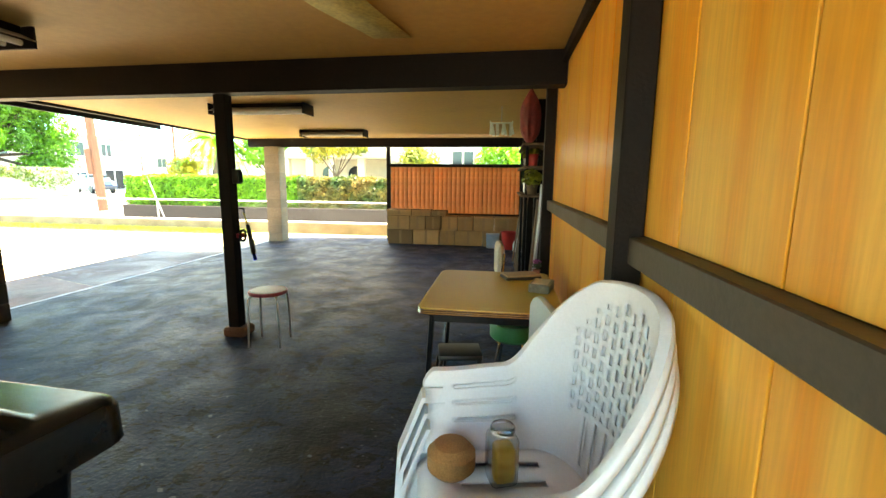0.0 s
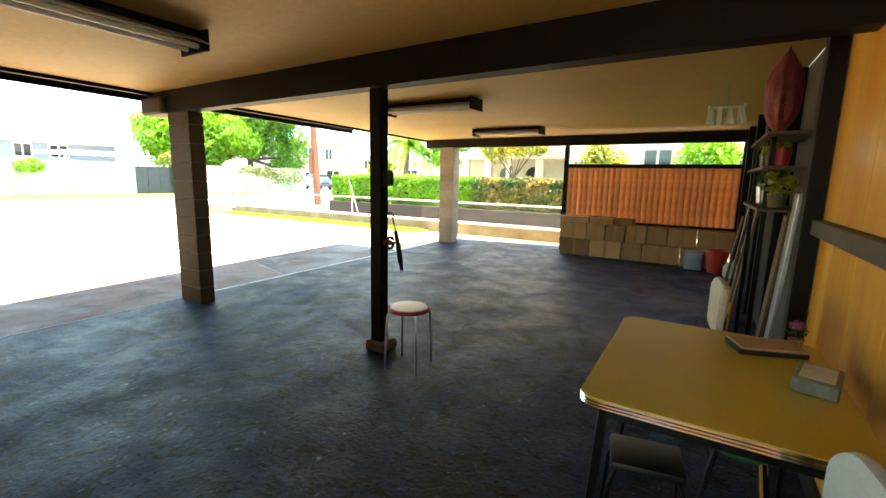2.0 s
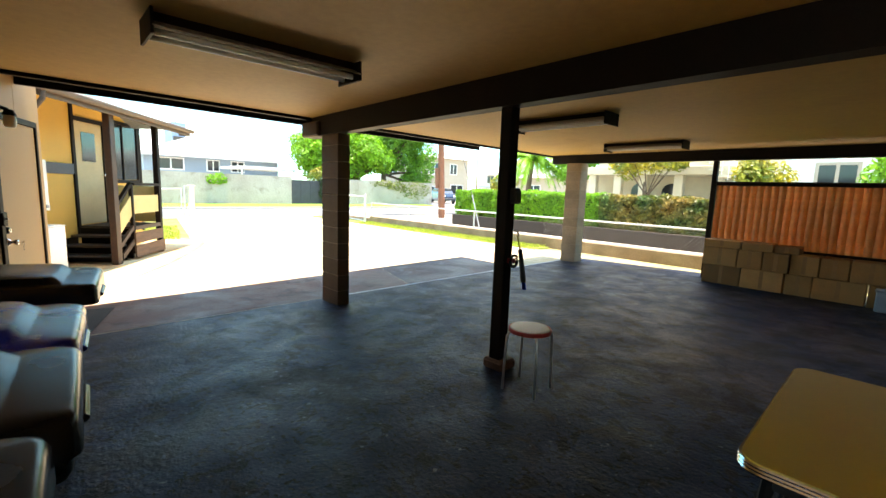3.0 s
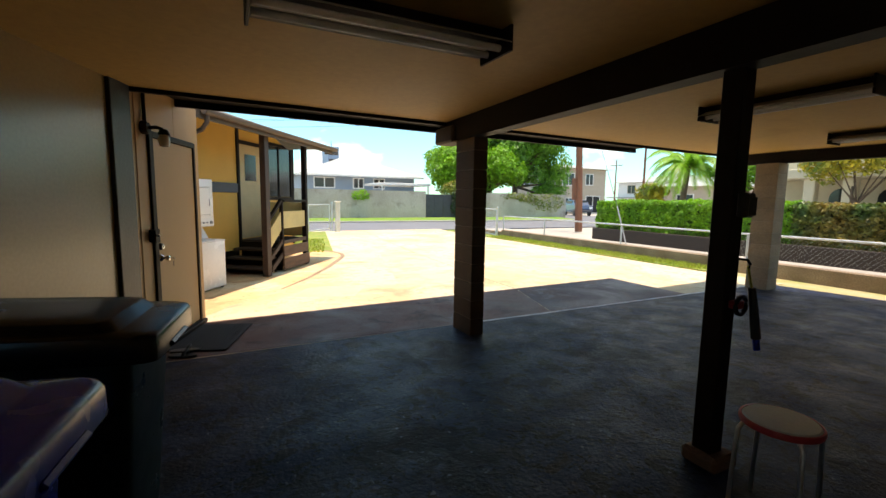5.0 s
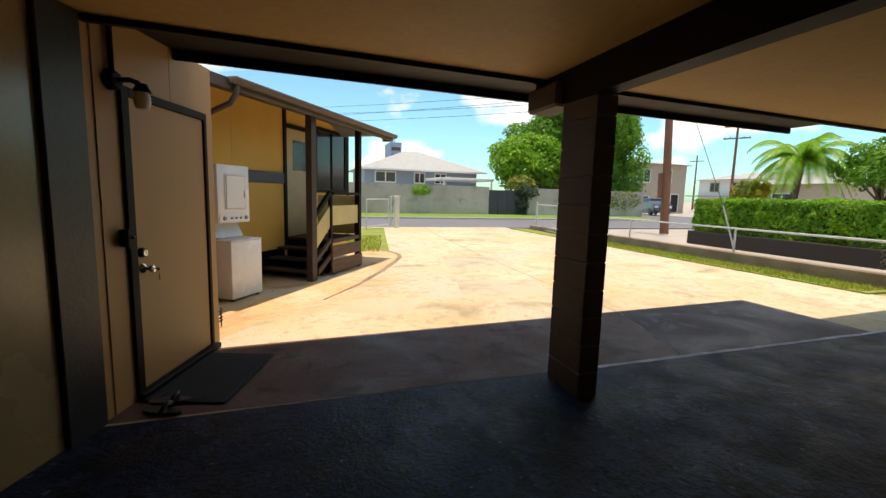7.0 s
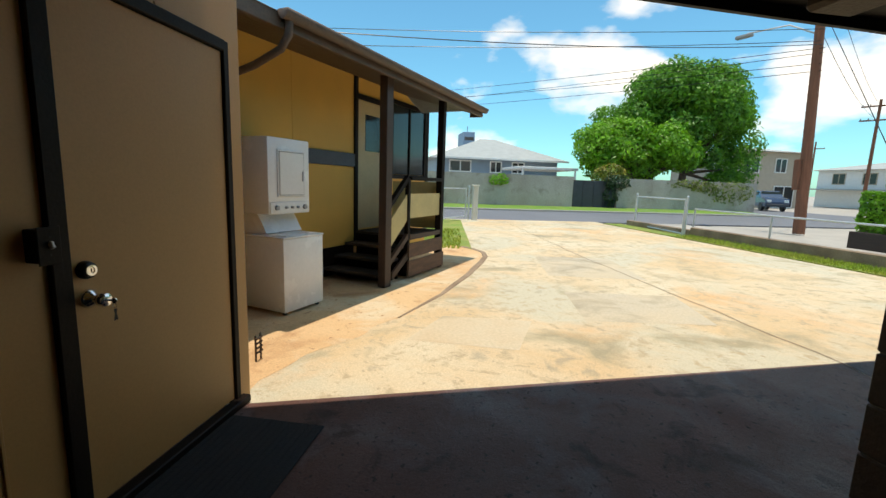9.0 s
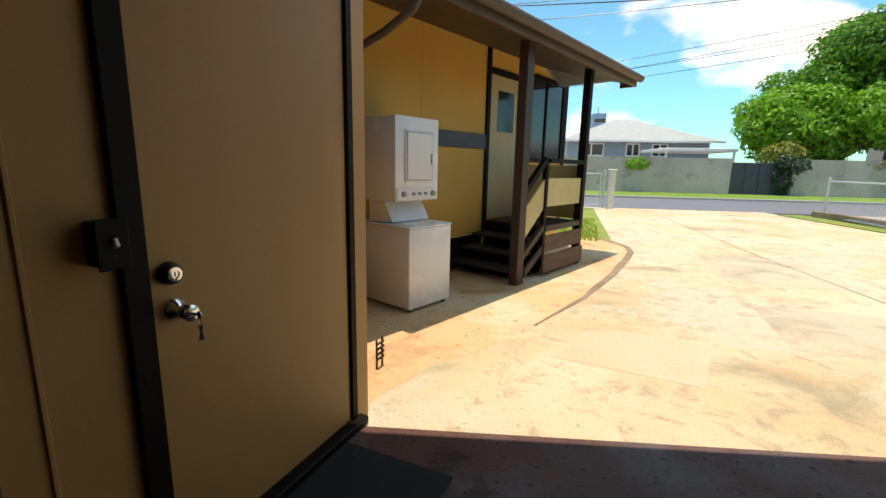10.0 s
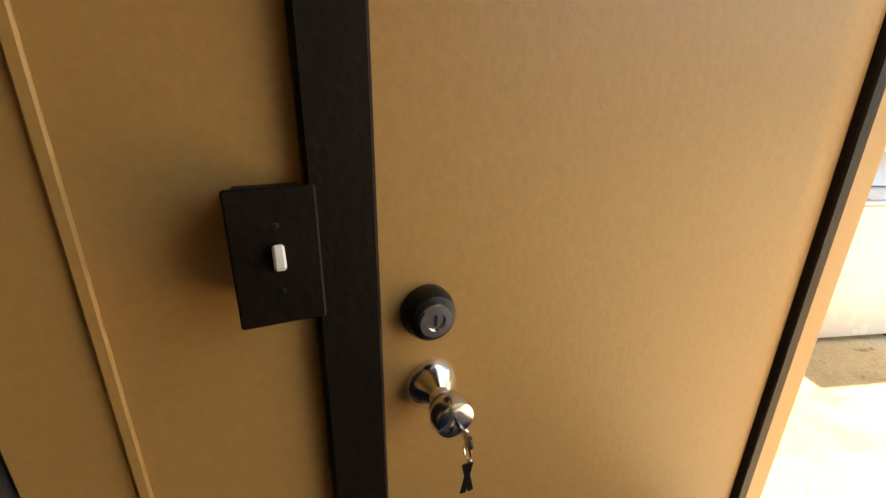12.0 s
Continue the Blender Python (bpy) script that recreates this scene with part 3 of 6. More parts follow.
setting("eave_board", bm, M_DARK, "dark brown outer eave board")
# roof reaches unseen past the eave board, added to place the shadow edge
bm = bmesh.new()
prism(bm, [(0.3, -0.95), (0.3, 10.25), (edge_x(10.2) - 0.05, 10.25), (edge_x(8.3) - 0.05, 8.3), (edge_x(8.3) - 1.05, 8.3), (edge_x(0) - 1.05, 0.9)], 2.47, 2.6)
setting("roof", bm, M_ROOF, "flat roof of the carport with an added unseen overhang that sets the shadow edge")
bm = bmesh.new()
prism(bm, [(edge_x(3.9) - 0.16, 3.93), (0.055, 3.75), (0.055, 3.89), (edge_x(3.9) - 0.16, 4.07)], 2.045, 2.278)
setting("beam", bm, M_DARK, "dark brown main beam across the carport")
setting("beam_far", bx((edge_x(10) + 0.02, 10.0, 2.09, 0.055, 10.12, 2.278), bevel=0.006), M_DARK, "dark brown beam at the far side")
bm = bmesh.new()
box(bm, (-6.12, 3.87, 2.035), (-5.68, 4.11, 2.22), 0.02)
setting("beam_end", bm, M_BLOCKBROWN, "dark painted end of the beam over the pillar")

# east wall: plywood boards between posts and a rail
wall_e = setting("wall_east", bx((0.066, -0.9, 0, 0.2, 4.38, 2.28)), M_DARK, "wall of varnished orange plywood boards with dark framing")
y, k = -0.8, 0
while y < 4.3:
    w = (0.405, 0.395, 0.41, 0.4)[k % 4]
    y1 = min(y + w, 4.3)
    for z0, z1 in ((0.08, 1.135), (1.22, 2.2)):
        bm = bx((0.046, y + 0.003, z0, 0.064, y1 - 0.003, z1), bevel=0.002)
        part("board", bm, M_PANEL, wall_e)
    y, k = y1, k + 1
for y in (-0.9, 1.85, 4.3):
    part("wall_post", bx((-0.04, y, 0, 0.044, y + 0.1, 2.278), bevel=0.005), M_DARK, wall_e, "dark brown square post")
for y0, y1 in ((-0.8, 1.85), (1.95, 4.3)):
    part("rail", bx((0.0, y0, 1.137, 0.066, y1, 1.218), bevel=0.004), M_RAIL, wall_e, "dark brown horizontal rail")
    part("top_trim", bx((0.01, y0, 2.2, 0.066, y1, 2.277), bevel=0.004), M_DARK, wall_e)
    part("skirting", bx((0.02, y0, 0, 0.066, y1, 0.09), bevel=0.004), M_DARK, wall_e)
wall_f = setting("wall_east_far", bx((0.066, 4.4, 0, 0.2, 10.3, 2.28)), M_DARKWALL, "dark brown timber wall behind the shelves")
for y in (5.6, 6.9, 8.2, 9.5):
    part("wall_post", bx((-0.02, y, 0, 0.064, y + 0.09, 2.278), bevel=0.005), M_DARK, wall_f)

# south wall with the door
wall_s = setting("wall_south", bx((-0.11, -0.14, 0, -0.001, -0.012, 2.44), (-0.001, -0.14, 2.005, 0.931, -0.012, 2.44), (0.931, -0.14, 0, 5.75, -0.012, 2.36)), M_DARK, "tan painted plywood wall with dark trim")
wall_s.matrix_world = DOORWALL
for x0, x1, z0 in ((-0.115, -0.0125, 0.0), (1.0, 1.186, 0.0), (1.192, 1.283, 0.0), (-0.0125, 0.46, 2.051), (0.466, 1.0, 2.051)):
    part("wall_panel", bx((x0, -0.012, z0, x1, 0.0, 2.44)), M_TAN, wall_s)
for i in range(3):
    part("wall_panel", bx((1.564 + i * 1.22, -0.012, 0.0, 1.56 + (i + 1) * 1.22 + (0.525 if i == 2 else 0), 0.0, 2.36)), M_GLOSSTAN, wall_s, "semi-gloss tan plywood panel")
part("seam_bead", bx((1.183, 0.0005, 0.0, 1.195, 0.007, 2.43), bevel=0.002), M_TAN, wall_s)
part("corner_post", bx((1.287, -0.012, 0, 1.56, 0.03, 2.36), bevel=0.006), M_BLUEDARK, wall_s, "dark slate-brown post")
for b in ((-0.012, -0.012, 0, 0.03, 0.012, 2.05), (0.931, -0.012, 0, 1.0, 0.022, 2.05), (0.03, -0.012, 1.995, 0.931, 0.02, 2.05)):
    part("door_frame", bx(b, bevel=0.004), M_DARK, wall_s, "dark brown door frame")
part("threshold", bx((-0.05, -0.012, 0.0, 1.0, 0.05, 0.045), bevel=0.006), M_DARK, wall_s)
setting("wall_side", bx((-0.115, -3.2, 0, -0.02, -0.145, 2.44)), M_TAN, "tan side wall of the storeroom").matrix_world = DOORWALL
door = setting("door_1", bx((0.032, -0.05, 0.05, 0.928, -0.004, 1.992), bevel=0.003), M_TAN, "closed flat tan door with a keyed lever knob")
door.matrix_world = DOORWALL
FACE = pose(0, 0, 0, -90, 0, 0)
bm = bmesh.new()
lathe(bm, [(0.034, 0), (0.034, 0.012), (0.029, 0.026), (0.023, 0.029)], 24, pose(0.868, -0.004, 0.99) @ FACE)
bolt = part("deadbolt", bm, M_BLACKMETAL, door, "black deadbolt with a steel cylinder", True)
bm = bmesh.new()
lathe(bm, [(0.0215, 0.0292), (0.0205, 0.034), (0.012, 0.0345), (0.0115, 0.031), (0.0, 0.031)], 24, pose(0.868, -0.004, 0.99) @ FACE)
part("cylinder", bm, M_CHROME, bolt, "", True)
part("keyhole", bx((0.866, 0.0262, 0.983, 0.870, 0.0278, 0.997)), M_BLACK, bolt)
bm = bmesh.new()
lathe(bm, [(0.036, 0), (0.036, 0.006), (0.03, 0.016), (0.014, 0.03), (0.013, 0.04), (0.024, 0.052), (0.027, 0.066), (0.024, 0.078), (0.014, 0.083), (0.0, 0.083)], 28, pose(0.862, -0.004, 0.88) @ FACE)
knob = part("door_knob", bm, M_CHROME, door, "polished chrome door knob", True)
bm = bx((0.8605, 0.08, 0.876, 0.8635, 0.1, 0.884))
lathe(bm, [(0.0, -0.0012), (0.011, -0.0012), (0.011, 0.0012), (0.0, 0.0012)], 12, pose(0.862, 0.106, 0.88, 0, 90, 0))
tube(bm, [(0.862, 0.106 + 0.009 * math.sin(a), 0.87 - 0.009 + 0.009 * math.cos(a)) for a in [i * 0.6283 for i in range(10)]], 0.0012, 5, closed=True)
part("key", bm, M_CHROME, knob, "small steel key in the lock")
for s in (-1, 1):
    bm = bmesh.new()
    box(bm, (-0.004, -0.001, -0.045), (0.004, 0.001, 0.0), 0.001, pose(0.862 + s * 0.004, 0.108, 0.849, 0, s * 12, 0))
    part("hanging_key", bm, M_BLACKMETAL, knob)
# switch on the wall
sw = thing("light_switch", "dark brown surface-mounted light switch with white toggle", "switch", DOORWALL)
part("back_box", bx((1.0025, 0.001, 1.05, 1.066, 0.057, 1.16), bevel=0.004), M_DARK, sw)
part("cover_plate", bx((0.996, 0.058, 1.042, 1.07, 0.063, 1.168), bevel=0.002), M_DARK, sw)
bm = bmesh.new()
box(bm, (-0.005, 0, -0.011), (0.005, 0.016, 0.011), 0.002, pose(1.032, 0.062, 1.105, 25, 0, 0))
part("toggle", bm, M_WHITE, sw, "white plastic toggle")
for z in (1.075, 1.135):
    bm = bmesh.new()
    lathe(bm, [(0.003, 0), (0.003, 0.0012), (0, 0.0016)], 10, pose(1.032, 0.0632, z) @ FACE)
    part("screw", bm, M_BLACKMETAL, sw)
# lamp over the door with its conduit
pl = thing("porch_light", "dark wall light with a small clear glass shade above the door", "wall lamp", DOORWALL)
bm = bmesh.new()
lathe(bm, [(0.06, 0), (0.06, 0.03), (0.045, 0.05), (0, 0.05)], 20, pose(1.06, 0.001, 2.06) @ FACE)
part("mount", bm, M_DARK, pl, "", True)
bm = bmesh.new()
tube(bm, [(1.06, 0.05, 2.06), (1.03, 0.1, 2.07), (0.99, 0.13, 2.06)], 0.016, 8)
lathe(bm, [(0.045, 0.0), (0.05, -0.02), (0.03, 0.03), (0.0, 0.035)], 18, pose(0.975, 0.135, 2.03))
part("arm", bm, M_DARK, pl, "", True)
bm = bmesh.new()
lathe(bm, [(0.036, 0.0), (0.045, -0.03), (0.046, -0.07), (0.036, -0.1), (0.0, -0.108)], 18, pose(0.975, 0.135, 2.01))
part("glass_shade", bm, M_FROST, pl, "pale frosted glass shade", True)
bm = bmesh.new()
tube(bm, [(1.062, 0.02, 2.11), (1.062, 0.02, 2.435)], 0.016, 8)
part("conduit", bm, M_DARK, pl)

# block pillars: courses of painted blocks
def pillar(name, x0, y0, w, d, z0, z1, label, paint):
    core = setting(name, bx((x0 + 0.008, y0 + 0.008, z0, x0 + w - 0.008, y0 + d - 0.008, z1)), M_MORTAR, label)
    z = z0
    while z < z1 - 0.02:
        t = min(z + 0.2, z1)
        part("block", bx((x0, y0, z + 0.003, x0 + w, y0 + d, t - 0.003), bevel=0.006), paint, core)
        z = t
    return core


pillar("pillar", -5.665, 3.925, 0.4, 0.165, -0.09, 2.045, "square brown-painted concrete block pillar carrying the beam", M_BLOCKBROWN)
pillar("pillar_far", -5.78, 9.86, 0.35, 0.3, -0.09, 2.09, "square tan-painted concrete block pillar at the far corner", M_BLOCK)
post = setting("post", bx((-2.725, 3.865, 0.08, -2.62, 3.965, 2.046), bevel=0.006), M_DARK, "dark brown square timber post under the beam")
part("footing", bx((-2.765, 3.83, 0.0, -2.565, 4.025, 0.085), bevel=0.02), M_FOOT, post, "rough brown concrete footing")

# far screen: red-brown slats in a dark frame
scr = thing("slatted_screen", "red-brown corrugated fibreglass screen in a dark timber frame", "screen", kind="structure")
for b in ((-2.98, 10.06, 0, -2.9, 10.14, 2.09), (-0.03, 10.06, 0, 0.05, 10.14, 2.09), (-2.9, 10.07, 1.66, -0.03, 10.13, 1.73), (-2.9, 10.07, 0.6, -0.03, 10.13, 0.65)):
    part("frame_bar", bx(b, bevel=0.004), M_DARK, scr)
sl = bmesh.new()
prof = [(-0.0497 + 0.0994 * i / 10, 10.1 - 0.024 * math.sin(math.pi * i / 10) ** 0.8) for i in range(11)]
prism(sl, prof + [(x, y + 0.003) for x, y in prof[::-1]], 0.65, 1.66)
first = part("slat", sl, M_REDSLAT, scr)
first.location.x = -2.845
for i in range(1, 29):
    o = first.copy()
    scene.collection.objects.link(o)
    o.location.x = -2.845 + i * 0.0993

# ---- carport things ----
def fluorescent(m):
    lamp = thing("ceiling_light", "unlit twin-tube fluorescent batten on the ceiling", "ceiling light", m, "ceiling lights")
    part("housing", bx((-0.61, -0.06, -0.055, 0.61, 0.06, 0), bevel=0.006), M_DARK, lamp, "dark painted housing")
    for s in (-1, 1):
        bm = bmesh.new()
        a = [(-0.605, s * 0.05, -0.05), (-0.605, s * 0.15, -0.095), (-0.605, s * 0.153, -0.09), (-0.605, s * 0.053, -0.045)]
        vs = [bm.verts.new(p) for p in a]
        ws = [bm.verts.new((-p[0], p[1], p[2])) for p in a]
        for i in range(4):
            bm.faces.new((vs[i], vs[(i + 1) % 4], ws[(i + 1) % 4], ws[i]))
        bm.faces.new(vs), bm.faces.new(ws[::-1])
        part("reflector", bm, M_LAMPPAINT, lamp)
        bm = bmesh.new()
        tube(bm, [(-0.59, s * 0.06, -0.1), (0.59, s * 0.06, -0.1)], 0.018, 10)
        part("tube", bm, M_TUBE, lamp, "white unlit tube", True)
    for s in (-1, 1):
        part("end_cap", bx((s * 0.605 - 0.008, -0.15, -0.135, s * 0.605 + 0.008, 0.15, -0.005), bevel=0.003), M_DARK, lamp)
    return lamp


lamp = fluorescent(pose(-3.38, 2.35, 2.279, 0, 0, 90))
copy_thing(lamp, pose(-3.36, 5.68, 2.279))
copy_thing(lamp, pose(-3.52, 8.4, 2.279))


def monobloc(m):
    """White moulded chair: one shell makes back and arms; it faces -x, with its back at +x."""
    ch = thing("plastic_chair", "white moulded plastic armchair with a lattice back, stacked", "chair", m, "stacked chairs")
    def smooth(q):
        q = min(1.0, max(0.0, q))
        return q * q * (3 - 2 * q)
    def plan(q):
        a, sg = abs(q), 1 if q > 0 else -1
        if a < 0.42:
            w = a / 0.42 * math.pi / 2
            return Vector((-0.16 * (1 - math.cos(w)), sg * 0.255 * math.sin(w), 0)), Vector((math.cos(w) * 0.8, sg * math.sin(w), 0)).normalized()
        e = (a - 0.42) / 0.58
        return Vector((-0.16 - 0.35 * e, sg * (0.255 + 0.025 * e), 0)), Vector((0, sg, 0))
    def rim(q):
        a = abs(q)
        return 1.0 - 0.03 * (a / 0.2) ** 2 * (a < 0.2) - 0.03 * (a >= 0.2) - 0.30 * smooth((a - 0.14) / 0.42) - 0.02 * smooth((a - 0.5) / 0.4) - 0.05 * max(0.0, (a - 0.93) / 0.07) ** 2
    N, K = 109, 40
    def shell(q, v):
        p, o = plan(q)
        if v <= 1:
            z = 0.40 + (rim(q) - 0.40) * v
            return p + o * (0.03 * v - 0.035 * (1 - v) ** 1.5) + Vector((0, 0, z))
        lip = v - 1
        return p + o * (0.03 + 0.034 * math.sin(lip * 1.57)) + Vector((0, 0, rim(q) + 0.012 * math.sin(lip * 3.0) - 0.03 * lip * lip))
    levels = [j / (K - 1) for j in range(K)] + [1.25, 1.5, 1.75, 2.0]
    bm = bmesh.new()
    g = [[bm.verts.new(shell(-1 + 2 * i / (N - 1), v)) for v in levels] for i in range(N)]
    for i in range(N - 1):
        q = -1 + 2 * (i + 0.5) / (N - 1)
        for j in range(len(levels) - 1):
            v = (levels[j] + levels[j + 1]) / 2
            c = (i - 54) // 2
            lattice = abs(q) < 0.25 and 0.33 < v < 0.92 - 3.0 * q * q and i % 2 == 1 and (j + c % 2) % 3 != 0
            slot = abs(q) < 0.16 and 0.05 < v < 0.3 and i % 3 == 1
            arm = 0.5 < abs(q) < 0.84 and (0.36 < v < 0.42 or 0.56 < v < 0.62 or 0.76 < v < 0.82)
            if not (lattice or slot or arm):
                bm.faces.new((g[i][j], g[i + 1][j], g[i + 1][j + 1], g[i][j + 1]))
    ob = part("backrest", bm, M_RESIN, ch, "white shell pierced with a lattice", True)
    so = ob.modifiers.new("thick", "SOLIDIFY")
    so.thickness = 0.006
    bm = bmesh.new()
    n = 16
    g = [[bm.verts.new((-0.03 - 0.50 * i / n, (-0.232 + 0.464 * j / n) * (0.93 + 0.1 * i / n), 0.412 - 0.006 * math.sin(math.pi * j / n) - 0.05 * max(0, i / n - 0.9) / 0.1)) for j in range(n + 1)] for i in range(n + 1)]
    for i in range(n):
        for j in range(n):
            if not (3 < i < 12 and j % 3 == 1 and 1 < j < 15):
                bm.faces.new((g[i][j], g[i][j + 1], g[i + 1][j + 1], g[i + 1][j]))
    ob = part("seat", bm, M_RESIN, ch, "", True)
    so = ob.modifiers.new("thick", "SOLIDIFY")
    so.thickness = 0.008
    for sg in (-1, 1):
        # front leg: a broad folded flange; back leg: splayed
        for prof, top, bot, z1 in (
            (((0.0, -0.05), (0.0, 0.02), (0.07, 0.02), (0.07, 0.012), (0.012, 0.012), (0.012, -0.05)), (-0.515, 0.272), (-0.62, 0.275), 0.60),
            (((-0.06, 0.02), (0.0, 0.02), (0.0, -0.05), (-0.012, -0.05), (-0.012, 0.008), (-0.06, 0.008)), (-0.05, 0.235), (0.02, 0.262), 0.43),
        ):
            bm = bmesh.new()
            a = [bm.verts.new((top[0] + p, sg * (top[1] + w), z1)) for p, w in prof]
            mid = [bm.verts.new((top[0] + (bot[0] - top[0]) * 0.75 + p * 1.05, sg * (top[1] + w), 0.40 if z1 > 0.5 else 0.25)) for p, w in prof]
            b = [bm.verts.new((bot[0] + p * 0.7, sg * (bot[1] + w * 0.8), 0.0)) for p, w in prof]
            k = len(prof)
            for lo, hi in ((mid, a), (b, mid)):
                for i in range(k):
                    bm.faces.new((hi[i], hi[(i + 1) % k], lo[(i + 1) % k], lo[i]))
            bm.faces.new(a), bm.faces.new(b[::-1])
            part("leg", bm, M_RESIN, ch)
    return ch


ch = monobloc(pose(-0.035, 1.65, 0.0, rz=12))
copy_thing(ch, pose(-0.043, 1.652, 0.0514, rz=12))
copy_thing(ch, pose(-0.051, 1.654, 0.1028, rz=12))
# on the top chair's seat
cu = thing("cushion", "small round brown cushion on the chair seat", "cushion")
bm = bmesh.new()
lathe(bm, [(0.0, 0), (0.05, 0.002), (0.072, 0.025), (0.072, 0.07), (0.05, 0.095), (0, 0.1)], 24, pose(-0.498, 1.69, 0.513))
part("cover", bm, M_CUSHION, cu, "", True)
jar = thing("glass_jar", "clear square glass jar with amber contents on the chair", "jar", pose(-0.35, 1.675, 0.513, rz=20))
bm = bmesh.new()
box(bm, (-0.042, -0.042, 0.0), (0.042, 0.042, 0.155), 0.02, seg=4)
ob = part("glass", bm, M_GLASS, jar, "", True)
ob.modifiers.new("thick", "SOLIDIFY").thickness = 0.002
ob.visible_shadow = False
bm = bmesh.new()
box(bm, (-0.026, -0.03, 0.006), (0.034, 0.03, 0.118), 0.014, seg=3)
part("contents", bm, M_AMBER, jar, "amber contents", True)
bm = bmesh.new()
lathe(bm, [(0.033, 0.0), (0.036, 0.004), (0.036, 0.016), (0.032, 0.02), (0, 0.02)], 24, pose(0, 0, 0.156))
ob = part("lid", bm, M_GLASS, jar, "clear lid", True)
ob.visible_shadow = False

# dinette table
tb = thing("dinette_table", "yellow laminate dinette table with ribbed metal edge", "table")
def rounded(x0, y0, x1, y1, r, n=6):
    out = []
    for cx, cy, a0 in ((x1 - r, y1 - r, 0), (x0 + r, y1 - r, 90), (x0 + r, y0 + r, 180), (x1 - r, y0 + r, 270)):
        for i in range(n + 1):
            a = radians(a0 + 90 * i / n)
            out.append((cx + r * math.cos(a), cy + r * math.sin(a)))
    return out
TX0, TY0, TX1, TY1 = -0.785, 2.585, -0.05, 3.545
bm = bmesh.new()
prism(bm, rounded(TX0 + 0.003, TY0 + 0.003, TX1 - 0.003, TY1 - 0.003, 0.06), 0.712, 0.741)
part("tabletop", bm, M_LAMINATE, tb, "yellow laminate top")
bm = bmesh.new()
for z in (0.709, 0.719, 0.729):
    tube(bm, [(x, y, z + 0.004) for x, y in rounded(TX0, TY0, TX1, TY1, 0.063)], 0.0055, 6, closed=True)
part("edge_band", bm, M_CHROME, tb, "ribbed bright metal edge band", True)
part("apron_frame", bx((TX0 + 0.06, TY0 + 0.06, 0.655, TX0 + 0.08, TY1 - 0.06, 0.711), (TX1 - 0.08, TY0 + 0.06, 0.655, TX1 - 0.06, TY1 - 0.06, 0.711), (TX0 + 0.081, TY0 + 0.06, 0.655, TX1 - 0.081, TY0 + 0.08, 0.711), (TX0 + 0.081, TY1 - 0.08, 0.655, TX1 - 0.081, TY1 - 0.06, 0.711)), M_BLACKMETAL, tb)
for x, y, sx, sy in ((TX0 + 0.07, TY0 + 0.07, -1, -1), (TX0 + 0.07, TY1 - 0.07, -1, 1), (TX1 - 0.07, TY0 + 0.07, 0.5, -1), (TX1 - 0.07, TY1 - 0.07, 0.5, 1)):
    bm = bmesh.new()
    tube(bm, [(x, y, 0.70), (x + sx * 0.02, y + sy * 0.02, 0.35), (x + sx * 0.045, y + sy * 0.045, 0.015)], 0.016, 8, r2=0.011)
    lg = part("leg", bm, M_BLACKMETAL, tb, "dark metal tapered leg", True)
    bm = bmesh.new()
    lathe(bm, [(0.014, 0), (0.016, 0.01), (0.013, 0.022), (0, 0.022)], 10, pose(x + sx * 0.045, y + sy * 0.045, 0))
    part("foot_cap", bm, M_CHROME, lg, "", True)


def vinyl_chair(m, seat_mat, back_mat, label):
    """Kitchen chair on bent tubes: it faces +y."""
    c = thing("kitchen_chair", label, "chair", m)
    bm = bmesh.new()
    box(bm, (-0.19, -0.19, 0.42), (0.19, 0.2, 0.475), 0.022, seg=3)
    part("seat", bm, seat_mat, c, "", True)
    bm = bmesh.new()
    outline = rounded(-0.19, 0.60, 0.19, 0.90, 0.07)
    fr, bk_ = [[bm.verts.new((x * k, -0.235 + d + 0.9 * x * x, 0.75 + (z - 0.75) * k)) for x, z in outline] for d, k in ((-0.014, 0.97), (0.014, 0.97))]
    mid = [bm.verts.new((x, -0.235 + 0.9 * x * x, z)) for x, z in outline]
    n = len(outline)
    for lo, hi in ((fr, mid), (mid, bk_)):
        for i in range(n):
            bm.faces.new((lo[i], lo[(i + 1) % n], hi[(i + 1) % n], hi[i]))
    for ring, d in ((fr, -0.02), (bk_, 0.02)):
        cv = [bm.verts.new((0, -0.235 + d, z)) for z in (0.66, 0.75, 0.84)]
        for i in range(n):
            a, b = ring[i], ring[(i + 1) % n]
            pick = lambda v: cv[0] if v.co.z < 0.69 else cv[2] if v.co.z > 0.81 else cv[1]
            ca, cb = pick(a), pick(b)
            bm.faces.new((a, b, ca) if ca is cb else (a, b, cb, ca))
    bmesh.ops.recalc_face_normals(bm, faces=list(bm.faces))
    part("backrest", bm, back_mat, c, "", True)
    for s in (-1, 1):
        bm = bmesh.new()
        tube(bm, [(s * 0.175, -0.235, 0.84), (s * 0.175, -0.215, 0.5), (s * 0.175, -0.19, 0.41), (s * 0.18, -0.1, 0.405), (s * 0.18, 0.13, 0.405), (s * 0.18, 0.18, 0.38), (s * 0.19, 0.22, 0.0)], 0.011, 8)
        part("side_tube", bm, M_CHROME, c, "", True)
        bm = bmesh.new()
        tube(bm, [(s * 0.18, -0.08, 0.4), (s * 0.185, -0.15, 0.36), (s * 0.19, -0.24, 0.0)], 0.011, 8)
        part("leg", bm, M_CHROME, c, "", True)
    return c


vinyl_chair(pose(-0.40, 2.17, 0, 0, 0, 98), M_TANVINYL, M_BLUEVINYL, "kitchen chair with a pale blue back pushed against the table")
